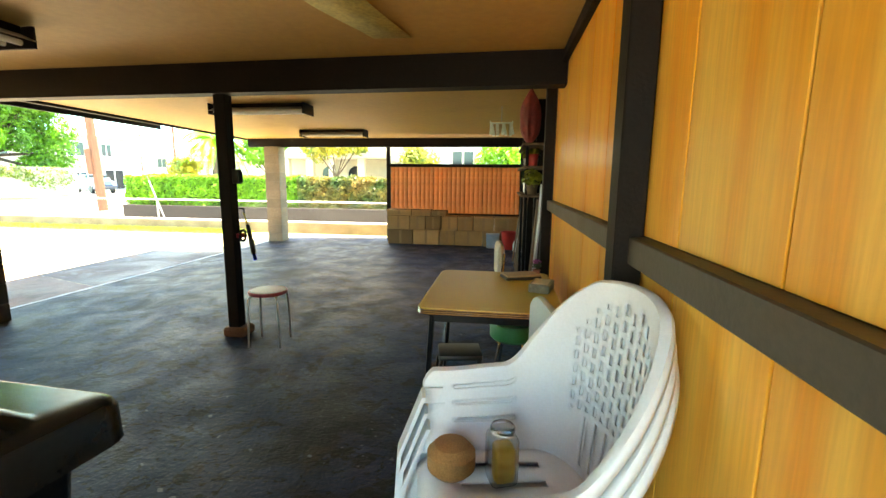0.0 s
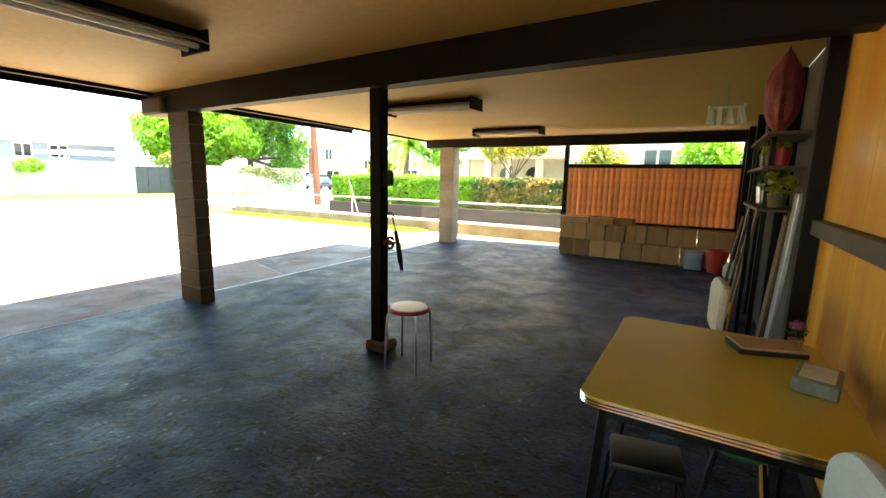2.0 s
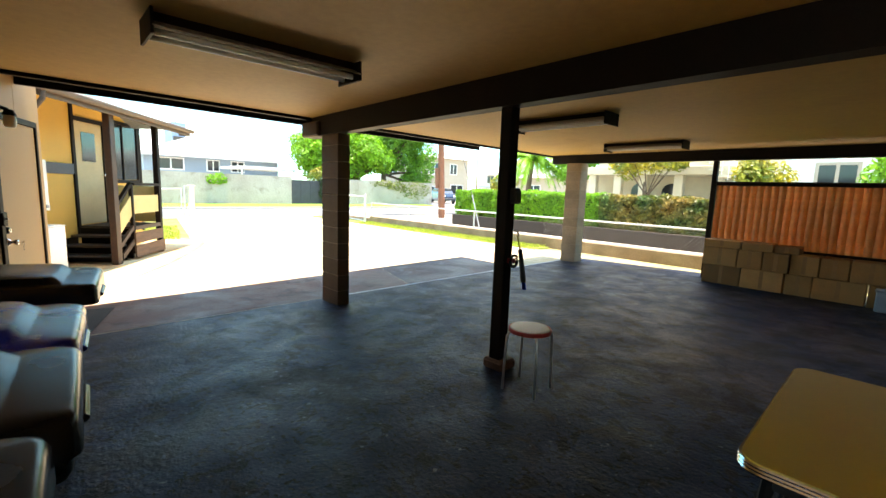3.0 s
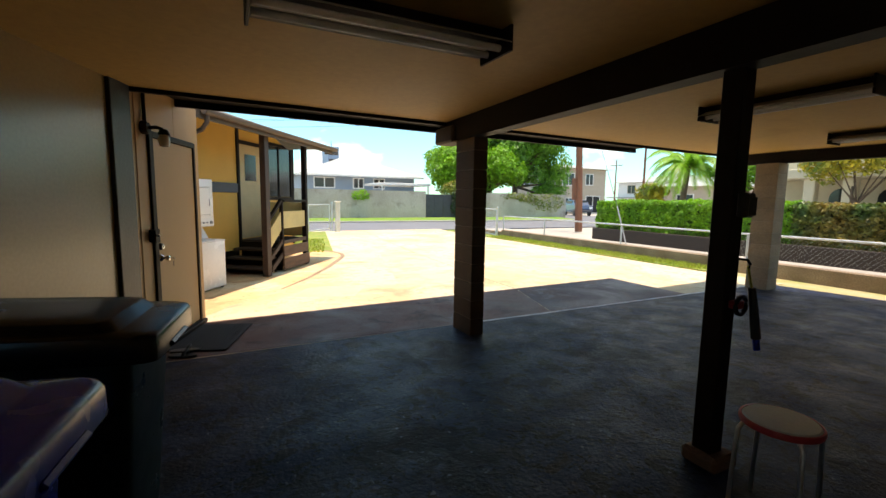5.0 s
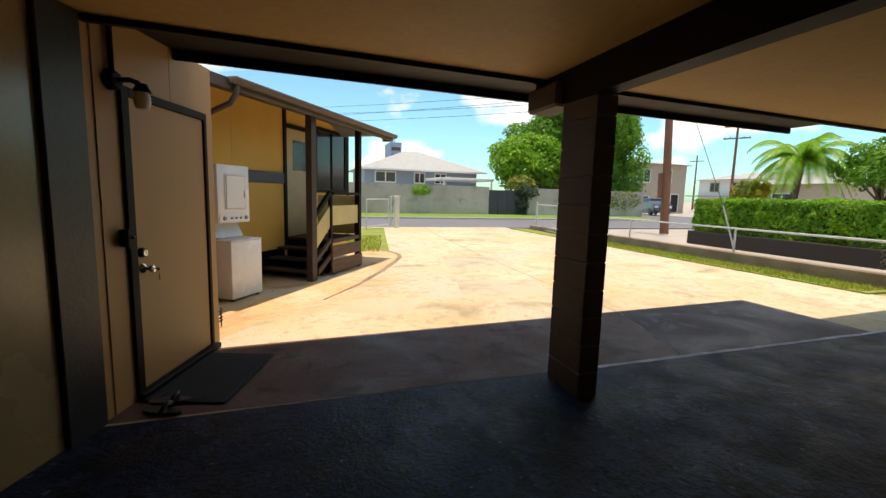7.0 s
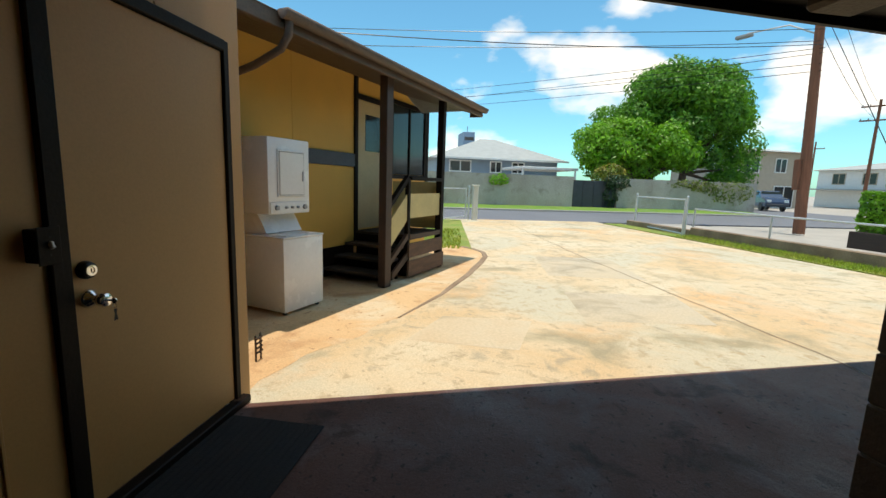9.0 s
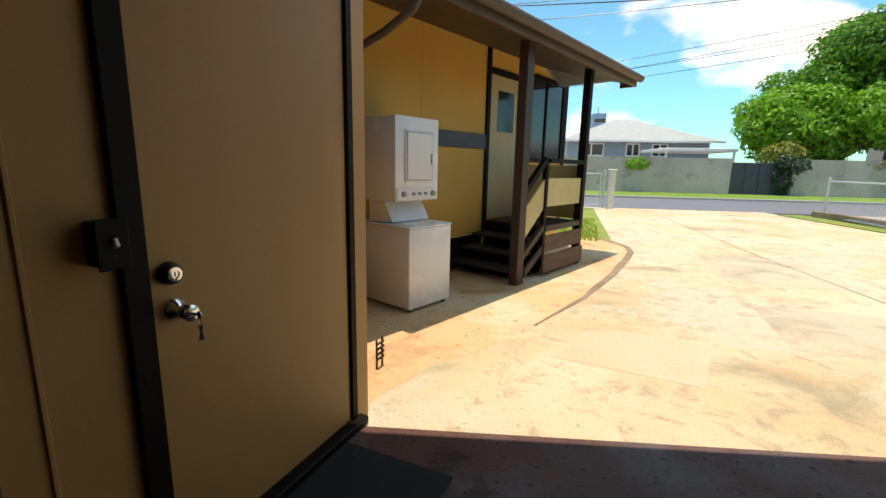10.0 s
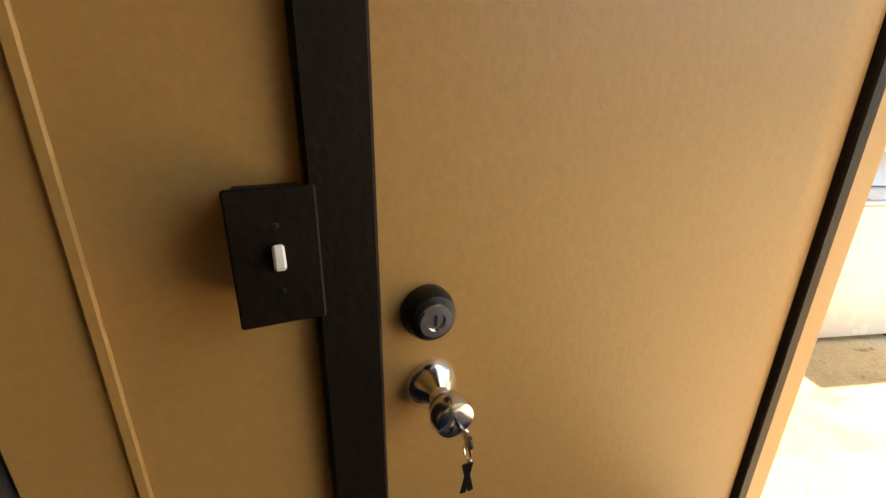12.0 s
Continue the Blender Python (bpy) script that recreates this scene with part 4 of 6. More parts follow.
vinyl_chair(pose(-0.60, 3.88, 0, 0, 0, 95), M_TANVINYL, M_CREAMVINYL, "kitchen chair with a worn cream back behind the table")
# low black stool under the table
st = thing("step_stool", "low black metal stool under the table", "stool", pose(-0.6, 2.98, 0, 0, 0, 10) @ Matrix.Diagonal((0.8, 0.8, 0.92, 1)))
bm = bmesh.new()
box(bm, (-0.16, -0.13, 0.37), (0.16, 0.13, 0.41), 0.015, seg=2)
part("seat", bm, M_BLACKPLASTIC, st, "", True)
for x in (-1, 1):
    for y in (-1, 1):
        bm = bmesh.new()
        tube(bm, [(x * 0.13, y * 0.1, 0.38), (x * 0.16, y * 0.13, 0.3), (x * 0.18, y * 0.15, 0.0)], 0.012, 8)
        part("leg", bm, M_BLACKMETAL, st, "", True)
gs = thing("low_stool", "low stool with green vinyl seat and chrome legs", "stool", pose(-0.28, 3.32, 0))
bm = bmesh.new()
lathe(bm, [(0.0, 0.34), (0.13, 0.34), (0.15, 0.36), (0.152, 0.43), (0.14, 0.45), (0.08, 0.458), (0.0, 0.46)], 24)
part("seat", bm, M_GREENPL, gs, "green vinyl seat", True)
for k in range(4):
    a = 0.6 + k * math.pi / 2
    bm = bmesh.new()
    tube(bm, [(0.1 * math.cos(a), 0.1 * math.sin(a), 0.345), (0.17 * math.cos(a), 0.17 * math.sin(a), 0.0)], 0.01, 8)
    part("leg", bm, M_CHROME, gs, "chrome leg", True)
# things on the table
bd = thing("binder", "closed black binder lying on the table", "binder", pose(-0.24, 3.36, 0.742, 0, 0, 20))
part("cover", bx((-0.12, -0.07, 0.0, 0.12, 0.07, 0.02), bevel=0.004), M_BLACKPLASTIC, bd)
part("paper_block", bx((-0.112, -0.066, 0.0205, 0.112, 0.066, 0.03)), M_TANVINYL, bd, "pale pages")
bt = thing("tissue_box", "small pale green and silver box on the table", "box", pose(-0.13, 3.06, 0.742, 0, 0, -15))
part("carton", bx((-0.06, -0.09, 0.0, 0.06, 0.09, 0.05), bevel=0.005), M_SILVERBOX, bt)
part("label_bar", bx((-0.045, -0.07, 0.0505, 0.045, 0.07, 0.0525)), M_PAPER, bt, "pale printed bar")
fl = thing("potted_flower", "small pot with purple flowers beside the table", "plant", pose(-0.13, 3.47, 0.742) @ Matrix.Scale(0.55, 4))
bm = bmesh.new()
lathe(bm, [(0.035, 0), (0.045, 0.06), (0.05, 0.06), (0.05, 0.07), (0.03, 0.068), (0, 0.06)], 16)
part("pot", bm, M_TERRACOTTA, fl, "", True)
R = random.Random(5)
def leaves(bm, centre, radii, n, size, rng, shell=0.6):
    """Many small leaf blades spread through an ellipsoid, thicker towards its outside."""
    for _ in range(n):
        d = Vector((rng.gauss(0, 1), rng.gauss(0, 1), rng.gauss(0, 1))).normalized()
        r = shell + (1 - shell) * rng.random() ** 0.5
        bump = 1 + 0.22 * noise.noise(d * 2.3 + Vector(centre)) + 0.12 * noise.noise(d * 6 + Vector(centre))
        p = Vector(centre) + Vector((d.x * radii[0], d.y * radii[1], d.z * radii[2])) * r * bump
        q = (d * 1.4 + Vector((rng.gauss(0, 1), rng.gauss(0, 1), rng.gauss(0, 1) + 0.5)).normalized()).normalized().to_track_quat("Z", "Y") @ Euler((0, 0, rng.random() * 6.28)).to_quaternion()
        s = size * (0.6 + 0.8 * rng.random())
        vs = [bm.verts.new(p + q @ Vector(v)) for v in ((-s * 0.5, 0, 0), (0, -s * 0.28, s * 0.06), (s * 0.6, 0, -s * 0.1), (0, s * 0.28, s * 0.06))]
        bm.faces.new(vs)
bm = bmesh.new()
leaves(bm, (0, 0, 0.13), (0.06, 0.06, 0.05), 90, 0.03, R)
part("foliage", bm, M_LEAFDARK, fl)
bm = bmesh.new()
leaves(bm, (0, 0, 0.17), (0.055, 0.055, 0.03), 50, 0.035, R)
part("petals", bm, M_PURPLE, fl, "purple petals")

# round stool
rs = thing("round_stool", "round stool with white seat, red rim and metal legs", "stool", pose(-2.29, 3.79, 0, 0, 0, 18))
bm = bmesh.new()
lathe(bm, [(0.0, 0.437), (0.14, 0.437), (0.142, 0.455), (0.135, 0.463), (0.0, 0.466)], 32)
part("seat", bm, M_WHITEVINYL, rs, "white seat pad", True)
bm = bmesh.new()
lathe(bm, [(0.143, 0.43), (0.153, 0.433), (0.155, 0.445), (0.151, 0.458), (0.1435, 0.459), (0.143, 0.43)], 32)
part("seat_rim", bm, M_REDRIM, rs, "red rim", True)
for k in range(4):
    a = radians(35 + 90 * k)
    c, s = math.cos(a), math.sin(a)
    bm = bmesh.new()
    tube(bm, [(0.04 * c, 0.04 * s, 0.428), (0.12 * c, 0.12 * s, 0.428), (0.15 * c, 0.15 * s, 0.425), (0.165 * c, 0.165 * s, 0.40), (0.175 * c, 0.175 * s, 0.2), (0.18 * c, 0.18 * s, 0.0)], 0.0095, 8)
    part("leg", bm, M_STEEL, rs, "", True)

# what hangs on the post
sb = thing("outlet_box", "black outdoor outlet box fixed to the post", "outlet")
part("case", bx((-2.619, 3.89, 1.33, -2.565, 3.955, 1.45), bevel=0.008), M_BLACKPLASTIC, sb)
part("flap", bx((-2.564, 3.895, 1.34, -2.555, 3.95, 1.43), bevel=0.003), M_BLACKPLASTIC, sb)
hk = thing("wall_hook", "black hook screwed to the post", "hook")
bm = bmesh.new()
tube(bm, [(-2.619, 3.95, 1.12), (-2.575, 3.95, 1.12), (-2.56, 3.95, 1.10), (-2.565, 3.95, 1.08)], 0.007, 6)
part("hook", bm, M_BLACKMETAL, hk, "", True)
um = thing("folded_umbrella", "dark folded umbrella hanging from a strap on the post", "umbrella")
bm = bmesh.new()
tube(bm, [(-2.57, 3.95, 1.09), (-2.565, 3.97, 1.02), (-2.56, 3.98, 0.98)], 0.006, 6)
part("strap", bm, M_YELLOWSTRAP, um, "yellow and black strap")
bm = bmesh.new()
tube(bm, [(-2.56, 3.98, 0.98), (-2.55, 4.0, 0.86), (-2.54, 4.02, 0.72)], 0.018, 8, r2=0.024)
part("canopy", bm, M_BLACKPLASTIC, um, "", True)
bm = bmesh.new()
tube(bm, [(-2.54, 4.02, 0.72), (-2.535, 4.03, 0.66)], 0.016, 8)
part("handle", bm, M_BLUEPL, um, "blue handle", True)
hr = thing("hose_clip", "small black clip with coiled cord on the post", "clip")
bm = bmesh.new()
tube(bm, [(-2.575, 3.93 + 0.045 * math.cos(a), 0.89 + 0.045 * math.sin(a)) for a in [i * 0.5236 for i in range(12)]], 0.012, 6, closed=True)
part("coil", bm, M_BLACKPLASTIC, hr, "", True)
part("bracket", bx((-2.619, 3.9, 0.87, -2.575, 3.96, 0.91), bevel=0.004), M_REDRIM, hr, "red bracket")

# wheeled bins in a row
def wheelie_bin(m, body_mat, lid_mat, label):
    """Its front faces +y; the hinge and wheels are at -y."""
    b = thing("wheeled_bin", label, "bin", m, "wheeled bins")
    bm = bmesh.new()
    def ring(z, x, y0, y1):
        return [bm.verts.new((px, py, z)) for px, py in rounded(-x, y0, x, y1, 0.05, 3)]
    rows = [ring(0.04, 0.20, -0.24, 0.22), ring(0.08, 0.215, -0.26, 0.24), ring(0.88, 0.275, -0.33, 0.30), ring(0.90, 0.29, -0.35, 0.315), ring(0.94, 0.295, -0.35, 0.32), ring(0.945, 0.28, -0.34, 0.305)]
    for a, c in zip(rows, rows[1:]):
        for i in range(len(a)):
            bm.faces.new((a[i], a[(i + 1) % len(a)], c[(i + 1) % len(a)], c[i]))
    bm.faces.new(rows[0][::-1]), bm.faces.new(rows[-1])
    part("body", bm, body_mat, b, "", True)
    bm = bmesh.new()
    rows = [[bm.verts.new((px, py, z + 0.03 * (0.35 - py) / 0.7)) for px, py in rounded(-x, y0, x, y1, 0.06, 4)] for z, x, y0, y1 in ((0.897, 0.306, -0.36, 0.374), (0.899, 0.314, -0.36, 0.384), (0.966, 0.312, -0.36, 0.382), (0.982, 0.305, -0.355, 0.374), (0.988, 0.29, -0.34, 0.36), (0.989, 0.27, -0.325, 0.27), (0.992, 0.262, -0.32, 0.262), (1.016, 0.245, -0.30, 0.235), (1.019, 0.235, -0.29, 0.225), (1.022, 0.12, -0.12, 0.1))]
    for a, c in zip(rows, rows[1:]):
        for i in range(len(a)):
            bm.faces.new((a[i], a[(i + 1) % len(a)], c[(i + 1) % len(a)], c[i]))
    bm.faces.new(rows[0][::-1]), bm.faces.new(rows[-1])
    lid = part("lid", bm, lid_mat, b, "closed shiny lid", True)
    part("lid_grip", bx((-0.12, 0.37, 0.899, 0.12, 0.395, 0.92), bevel=0.008), lid_mat, lid)
    bm = bmesh.new()
    tube(bm, [(-0.25, -0.4, 0.95), (0.25, -0.4, 0.95)], 0.016, 8)
    box(bm, (-0.25, -0.4, 0.9), (-0.22, -0.34, 0.96), 0.004)
    box(bm, (0.22, -0.4, 0.9), (0.25, -0.34, 0.96), 0.004)
    part("handle", bm, body_mat, b, "", True)
    for s in (-1, 1):
        bm = bmesh.new()
        lathe(bm, [(0.05, -0.025), (0.1, -0.022), (0.105, 0), (0.1, 0.022), (0.05, 0.025)], 20, pose(s * 0.26, -0.24, 0.105, 0, 90, 0))
        part("wheel", bm, M_BLACKPLASTIC, b, "black wheel", True)
    return b


SLIM = Matrix.Diagonal((0.82, 1.0, 0.97, 1.0))
wheelie_bin(pose(-1.36, 0.865, 0, 0, 0, -3) @ SLIM, M_BLACKBIN, M_BLACKBIN, "black wheeled bin with a bag on its lid")
wheelie_bin(pose(-1.87, 0.935, 0, 0, 0, -4) @ SLIM, M_GREENBIN, M_BLACKBIN, "dark green wheeled bin with a black lid in the row")
wheelie_bin(pose(-2.4, 0.97, 0.0, 0, 0, -6) @ SLIM, M_BLUEPL, M_BLUEPL, "blue wheeled recycling bin in the row")
wheelie_bin(pose(-3.2, 1.085, 0, 0, 0, -8) @ SLIM, M_GREENBIN, M_BLACKBIN, "dark green wheeled bin with a black lid by the wall")
sb = thing("storage_bag", "folded dark bag lying on the bin lid", "bag", pose(-1.42, 0.9, 0.99))
bm = bmesh.new()
bmesh.ops.create_icosphere(bm, subdivisions=3, radius=1)
for v in bm.verts:
    v.co = Vector((v.co.x * 0.12, v.co.y * 0.14, max(-0.3, v.co.z) * 0.045 + 0.012)) * (1 + 0.25 * noise.noise(v.co * 2.2))
part("cloth", bm, M_BLACKPLASTIC, sb, "", True)

# doormat, shoes, small rack by the corner
mt = thing("doormat", "dark rubber doormat in front of the door", "mat", DOORWALL @ pose(0, 0, 0.003))
part("mat", bx((0.14, 0.055, 0.001, 1.02, 0.60, 0.013), bevel=0.003), M_MAT, mt)
for i in range(14):
    part("rib", bx((0.16, 0.075 + i * 0.036, 0.0135, 1.0, 0.088 + i * 0.036, 0.017)), M_MAT, mt)
for k, (x, y, r) in enumerate(((1.03, 0.1, 10), (1.13, 0.13, -6))):
    sh = thing("shoe", "black rubber sandal beside the door mat", "shoe", DOORWALL @ pose(x, y, 0.0, 0, 0, r), "shoes at the door")
    bm = bmesh.new()
    g = [(0.045 * math.cos(a) * (1 - 0.15 * math.sin(a)), 0.13 + 0.13 * math.sin(a)) for a in [i * 0.3927 for i in range(16)]]
    prism(bm, g, 0.001, 0.022)
    part("sole", bm, M_BLACKPLASTIC, sh)
    bm = bmesh.new()
    tube(bm, [(-0.045, 0.15, 0.02), (-0.03, 0.165, 0.055), (0.0, 0.17, 0.068), (0.03, 0.165, 0.055), (0.045, 0.15, 0.02)], 0.016, 8)
    part("strap", bm, M_BLACKPLASTIC, sh, "", True)
rk = thing("metal_bracket", "small rusty metal grate at the foot of the wall", "bracket", DOORWALL @ pose(-0.45, -0.18, 0.0))
for i in range(4):
    part("bar", bx((-0.2, -0.06, 0.06 + i * 0.035, -0.12, -0.05, 0.075 + i * 0.035), bevel=0.002), M_RUST, rk)
for x in (-0.2, -0.135):
    part("upright", bx((x, -0.07, 0.0, x + 0.015, -0.06, 0.2), bevel=0.002), M_RUST, rk)

# cardboard boxes stacked under the screen
R = random.Random(11)
def carton(x, y, z, w, d, h, rz):
    c = thing("cardboard_box", "closed brown cardboard box in the stack", "box", pose(x, y, z, 0, 0, rz), "stacked boxes")
    part("carton", bx((-w / 2, -d / 2, 0, w / 2, d / 2, h), bevel=0.006), M_CARD, c)
    part("tape", bx((-0.025, -d / 2 - 0.0015, 0.02, 0.025, -d / 2 - 0.0002, h - 0.004)), M_TAPE, c, "brown packing tape")
    part("flap", bx((-w / 2 + 0.004, -d / 2 + 0.004, h + 0.0005, w / 2 - 0.004, -0.003, h + 0.004)), M_CARD, c)
z = 0.0
for h, x1, tall in ((0.32, -0.12, 0), (0.3, -0.12, 0), (0.14, -1.45, 1)):
    x = -2.86 + 0.03 * R.random()
    while x < x1 - 0.2:
        w = min(R.choice((0.33, 0.42, 0.5, 0.56)) * (0.95 + 0.1 * R.random()), x1 + 0.15 - x)
        carton(x + w / 2, 9.78 + 0.05 * R.random(), z, w - 0.012, 0.40, h - 0.008 - 0.03 * tall * R.random(), R.uniform(-1.2, 1.2))
        x += w + 0.006
    z += h
# buckets and jug by the boxes
b2 = thing("bucket", "red plastic bucket on the floor by the boxes", "bucket", pose(-0.24, 9.34, 0))
bm = bmesh.new()
lathe(bm, [(0.12, 0), (0.155, 0.34), (0.165, 0.34), (0.165, 0.36), (0.148, 0.355), (0.115, 0.012), (0, 0.012)], 24)
part("body", bm, M_REDPL, b2, "", True)
bm = bmesh.new()
tube(bm, [(0.16 * math.cos(a), -0.02, 0.33 - 0.15 * math.sin(a)) for a in [i * math.pi / 12 for i in range(13)]], 0.004, 6)
part("handle", bm, M_STEEL, b2, "", True)
b3 = thing("plastic_tub", "pale blue plastic tub by the red bucket", "tub", pose(-0.56, 9.42, 0))
bm = bmesh.new()
box(bm, (-0.13, -0.1, 0), (0.13, 0.1, 0.3), 0.025, seg=2)
part("body", bm, M_PALEBLUE, b3, "", True)
part("rim", bx((-0.14, -0.11, 0.27, 0.14, 0.11, 0.298), bevel=0.006), M_PALEBLUE, b3)
b4 = thing("jug", "small white plastic jug by the red bucket", "jug", pose(-0.06, 9.05, 0))
bm = bmesh.new()
lathe(bm, [(0.09, 0), (0.1, 0.02), (0.1, 0.15), (0.07, 0.21), (0.03, 0.235), (0.03, 0.26), (0, 0.26)], 20)
part("body", bm, M_WHITEVINYL, b4, "", True)

# shelves and clutter along the far part of the east wall
rack = thing("shelf_rack", "dark timber shelf rack crowded with pots and tools", "shelf")
for y in (5.0, 5.9):
    part("upright", bx((-0.16, y, 0.0, -0.13, y + 0.04, 1.75), bevel=0.003), M_DARK, rack)
for z in (1.22, 1.5, 1.72):
    part("shelf", bx((-0.2, 4.85, z, 0.05, 6.1, z + 0.022), bevel=0.003), M_SHELF, rack, "worn pale timber shelf")
for k, (y, z, mt_, lab, hgt, col) in enumerate(((4.95, 1.244, M_SHELF, "plant pot", 0.1, M_LEAFYEL), (5.3, 1.244, M_WHITEVINYL, "plant pot", 0.12, M_LEAFDARK), (5.75, 1.244, M_STEEL, "tin", 0.14, None), (5.05, 1.524, M_REDPL, "tin", 0.12, None), (5.4, 1.524, M_SHELF, "plant pot", 0.1, M_LEAFYEL), (5.85, 1.524, M_BLACKPLASTIC, "tin", 0.13, None))):
    p = thing("plant_pot" if col else "storage_tin", "small potted plant with yellow-green leaves on the shelf" if col else "old storage tin standing on the shelf", "plant" if col else "tin", pose(-0.09, y, z))
    bm = bmesh.new()
    lathe(bm, [(0.045, 0), (0.06, hgt), (0.052, hgt), (0.0, hgt * 0.85)], 16)
    part("body", bm, mt_, p, "", True)
    if col:
        bm = bmesh.new()
        leaves(bm, (0, 0, hgt + 0.07), (0.1, 0.1, 0.08), 90, 0.06, R)
        part("foliage", bm, col, p)
for k, (y, x, h, tilt, mt_, lab) in enumerate(((4.72, -0.02, 1.35, 3, M_STEEL, "grey metal tube leaning on the wall"), (4.9, -0.05, 1.2, 4, M_SHELF, "worn timber plank leaning against the wall"), (6.6, -0.1, 1.25, 6, M_SHELF, "worn timber plank leaning against the wall"), (7.0, -0.1, 1.2, 6, M_SHELF, "worn timber plank leaning against the wall"), (7.5, -0.1, 1.22, 6, M_SHELF, "brown timber plank leaning against the wall"), (8.0, -0.12, 1.0, 7, M_SHELF, "worn timber plank leaning against the wall"))):
    pk = thing("leaning_plank", lab, "plank", pose(x - 0.06, y, 0, 0, tilt, 0), "leaning planks")
    part("board", bx((-0.012, -0.07, 0.003, 0.012, 0.07, h), bevel=0.003), mt_, pk)
# red bag on the beam's far side, hanging clothes clips
rb = thing("hanging_bag", "red mesh bag hanging under the ceiling", "bag", pose(-0.13, 4.95, 1.74))
bm = bmesh.new()
bmesh.ops.create_icosphere(bm, subdivisions=4, radius=1)
for v in bm.verts:
    f = 1 + 0.16 * noise.noise(Vector((v.co.x * 3, v.co.y * 3, v.co.z * 1.2))) + 0.05 * math.sin(9 * math.atan2(v.co.y, v.co.x))
    s = 1 - 0.55 * max(0, v.co.z) ** 2
    v.co = Vector((v.co.x * 0.1 * f * s, v.co.y * 0.12 * f * s, 0.26 + v.co.z * 0.26))
part("mesh", bm, M_REDBAG, rb, "", True)
bm = bmesh.new()
tube(bm, [(0, 0, 0.51), (0, 0, 0.54)], 0.006, 6)
part("cord", bm, M_BLACKPLASTIC, rb)
hg = thing("clothes_hanger", "pale plastic hanger with clothes pegs under the ceiling", "hanger", pose(-0.42, 6.06, 1.89))
bm = bmesh.new()
tube(bm, [(0, 0, 0.2), (0, 0, 0.39)], 0.004, 6)
part("hook", bm, M_STEEL, hg)
part("frame_bar", bx((-0.14, -0.012, 0.18, 0.14, 0.012, 0.2), (-0.14, -0.16, 0.18, -0.125, 0.16, 0.195), (0.125, -0.16, 0.18, 0.14, 0.16, 0.195), bevel=0.003), M_PALEGREEN, hg)
for i in range(8):
    bm = bmesh.new()
    box(bm, (-0.017, -0.02, -0.14), (0.017, 0.02, 0.0), 0.004, pose((-0.12, -0.05, 0.03, 0.11)[i % 4], (-0.1, 0.09)[i // 4], 0.18, R.uniform(-12, 12), R.uniform(-15, 15), 0))
    part("peg", bm, M_PALEGREEN, hg, "pale green peg")
# peeling strip on the ceiling
pp = thing("peeling_strip", "loose pale yellow strip of paper peeling off the ceiling", "paper")
bm = bmesh.new()
a = [bm.verts.new((-1.55 + 0.3 * i / 8 + 0.02 * math.sin(i), 1.9 + 1.5 * i / 8, 2.277 - 0.012 * math.sin(i / 8 * math.pi))) for i in range(9)]
b = [bm.verts.new((-1.2 + 0.22 * i / 8, 1.95 + 1.45 * i / 8, 2.277 - 0.02 * math.sin(i / 8 * math.pi) - 0.003)) for i in range(9)]
for i in range(8):
    bm.faces.new((a[i], a[i + 1], b[i + 1], b[i]))
o = part("strip", bm, M_PALEYEL, pp, "", True)
o.modifiers.new("thick", "SOLIDIFY").thickness = 0.002
# ---- the house beside the driveway ----
hs = setting("house_wall", bx((-2.3, -4.5, 0, 5.2, -0.012, 2.9)), M_HOUSETAN, "mustard yellow house wall with dark timber trim")
hs.matrix_world = HOUSE
for x0, x1 in ((0.06, 1.28), (1.284, 2.5), (2.504, 3.72), (3.724, 4.94)):
    part("wall_panel", bx((x0, -0.012, 0.40, x1, 0.0, 2.88)), M_HOUSETAN, hs)
# solid dark sheet: the shade of the open base as colour
part("base_shade", bx((0.06, -0.012, 0.0, 4.94, 0.004, 0.397)), M_DARK, hs, "dark sheet standing in for the shaded open base under the wall")
part("band", bx((0.06, 0.0, 1.545, 4.9, 0.028, 1.735), bevel=0.004), M_SLATE, hs, "slate-coloured horizontal band")
part("trim", bx((-0.02, 0.0, 0.42, 0.06, 0.03, 2.88), bevel=0.004), M_DARK, hs)
part("trim", bx((-2.3, -0.011, 0.3, -2.22, 0.03, 2.88), bevel=0.004), M_DARK, hs)
part("wall_panel", bx((-2.219, -0.012, 0.42, -0.93, 0.0, 1.39)), M_HOUSETAN, hs)
part("wall_panel", bx((-2.219, -0.012, 2.712, -0.93, 0.0, 2.88), (-0.93, -0.012, 2.612, -0.021, 0.0, 2.88)), M_HOUSETAN, hs)
hd = setting("door_2", bx((-0.85, -0.03, 0.61, -0.03, 0.008, 2.53), bevel=0.003), M_CREAMDOOR, "cream house door with a small dark pane")
hd.matrix_world = HOUSE
part("pane", bx((-0.62, 0.008, 1.8, -0.22, 0.014, 2.34)), M_DARKGLASS, hd, "dark glass pane")
for b in ((-0.92, 0.0, 0.56, -0.86, 0.03, 2.61), (-0.86, 0.0, 2.535, -0.021, 0.03, 2.61)):
    part("door_frame", bx(b, bevel=0.003), M_DARK, hd)
bm = bmesh.new()
lathe(bm, [(0.012, 0), (0.012, 0.03), (0.026, 0.045), (0.02, 0.065), (0, 0.07)], 14, pose(-0.79, 0.008, 1.55) @ FACE)
part("door_knob", bm, M_CHROME, hd, "", True)
wn_ = thing("window_1", "dark screened window onto the porch", "window", HOUSE, kind="structure")
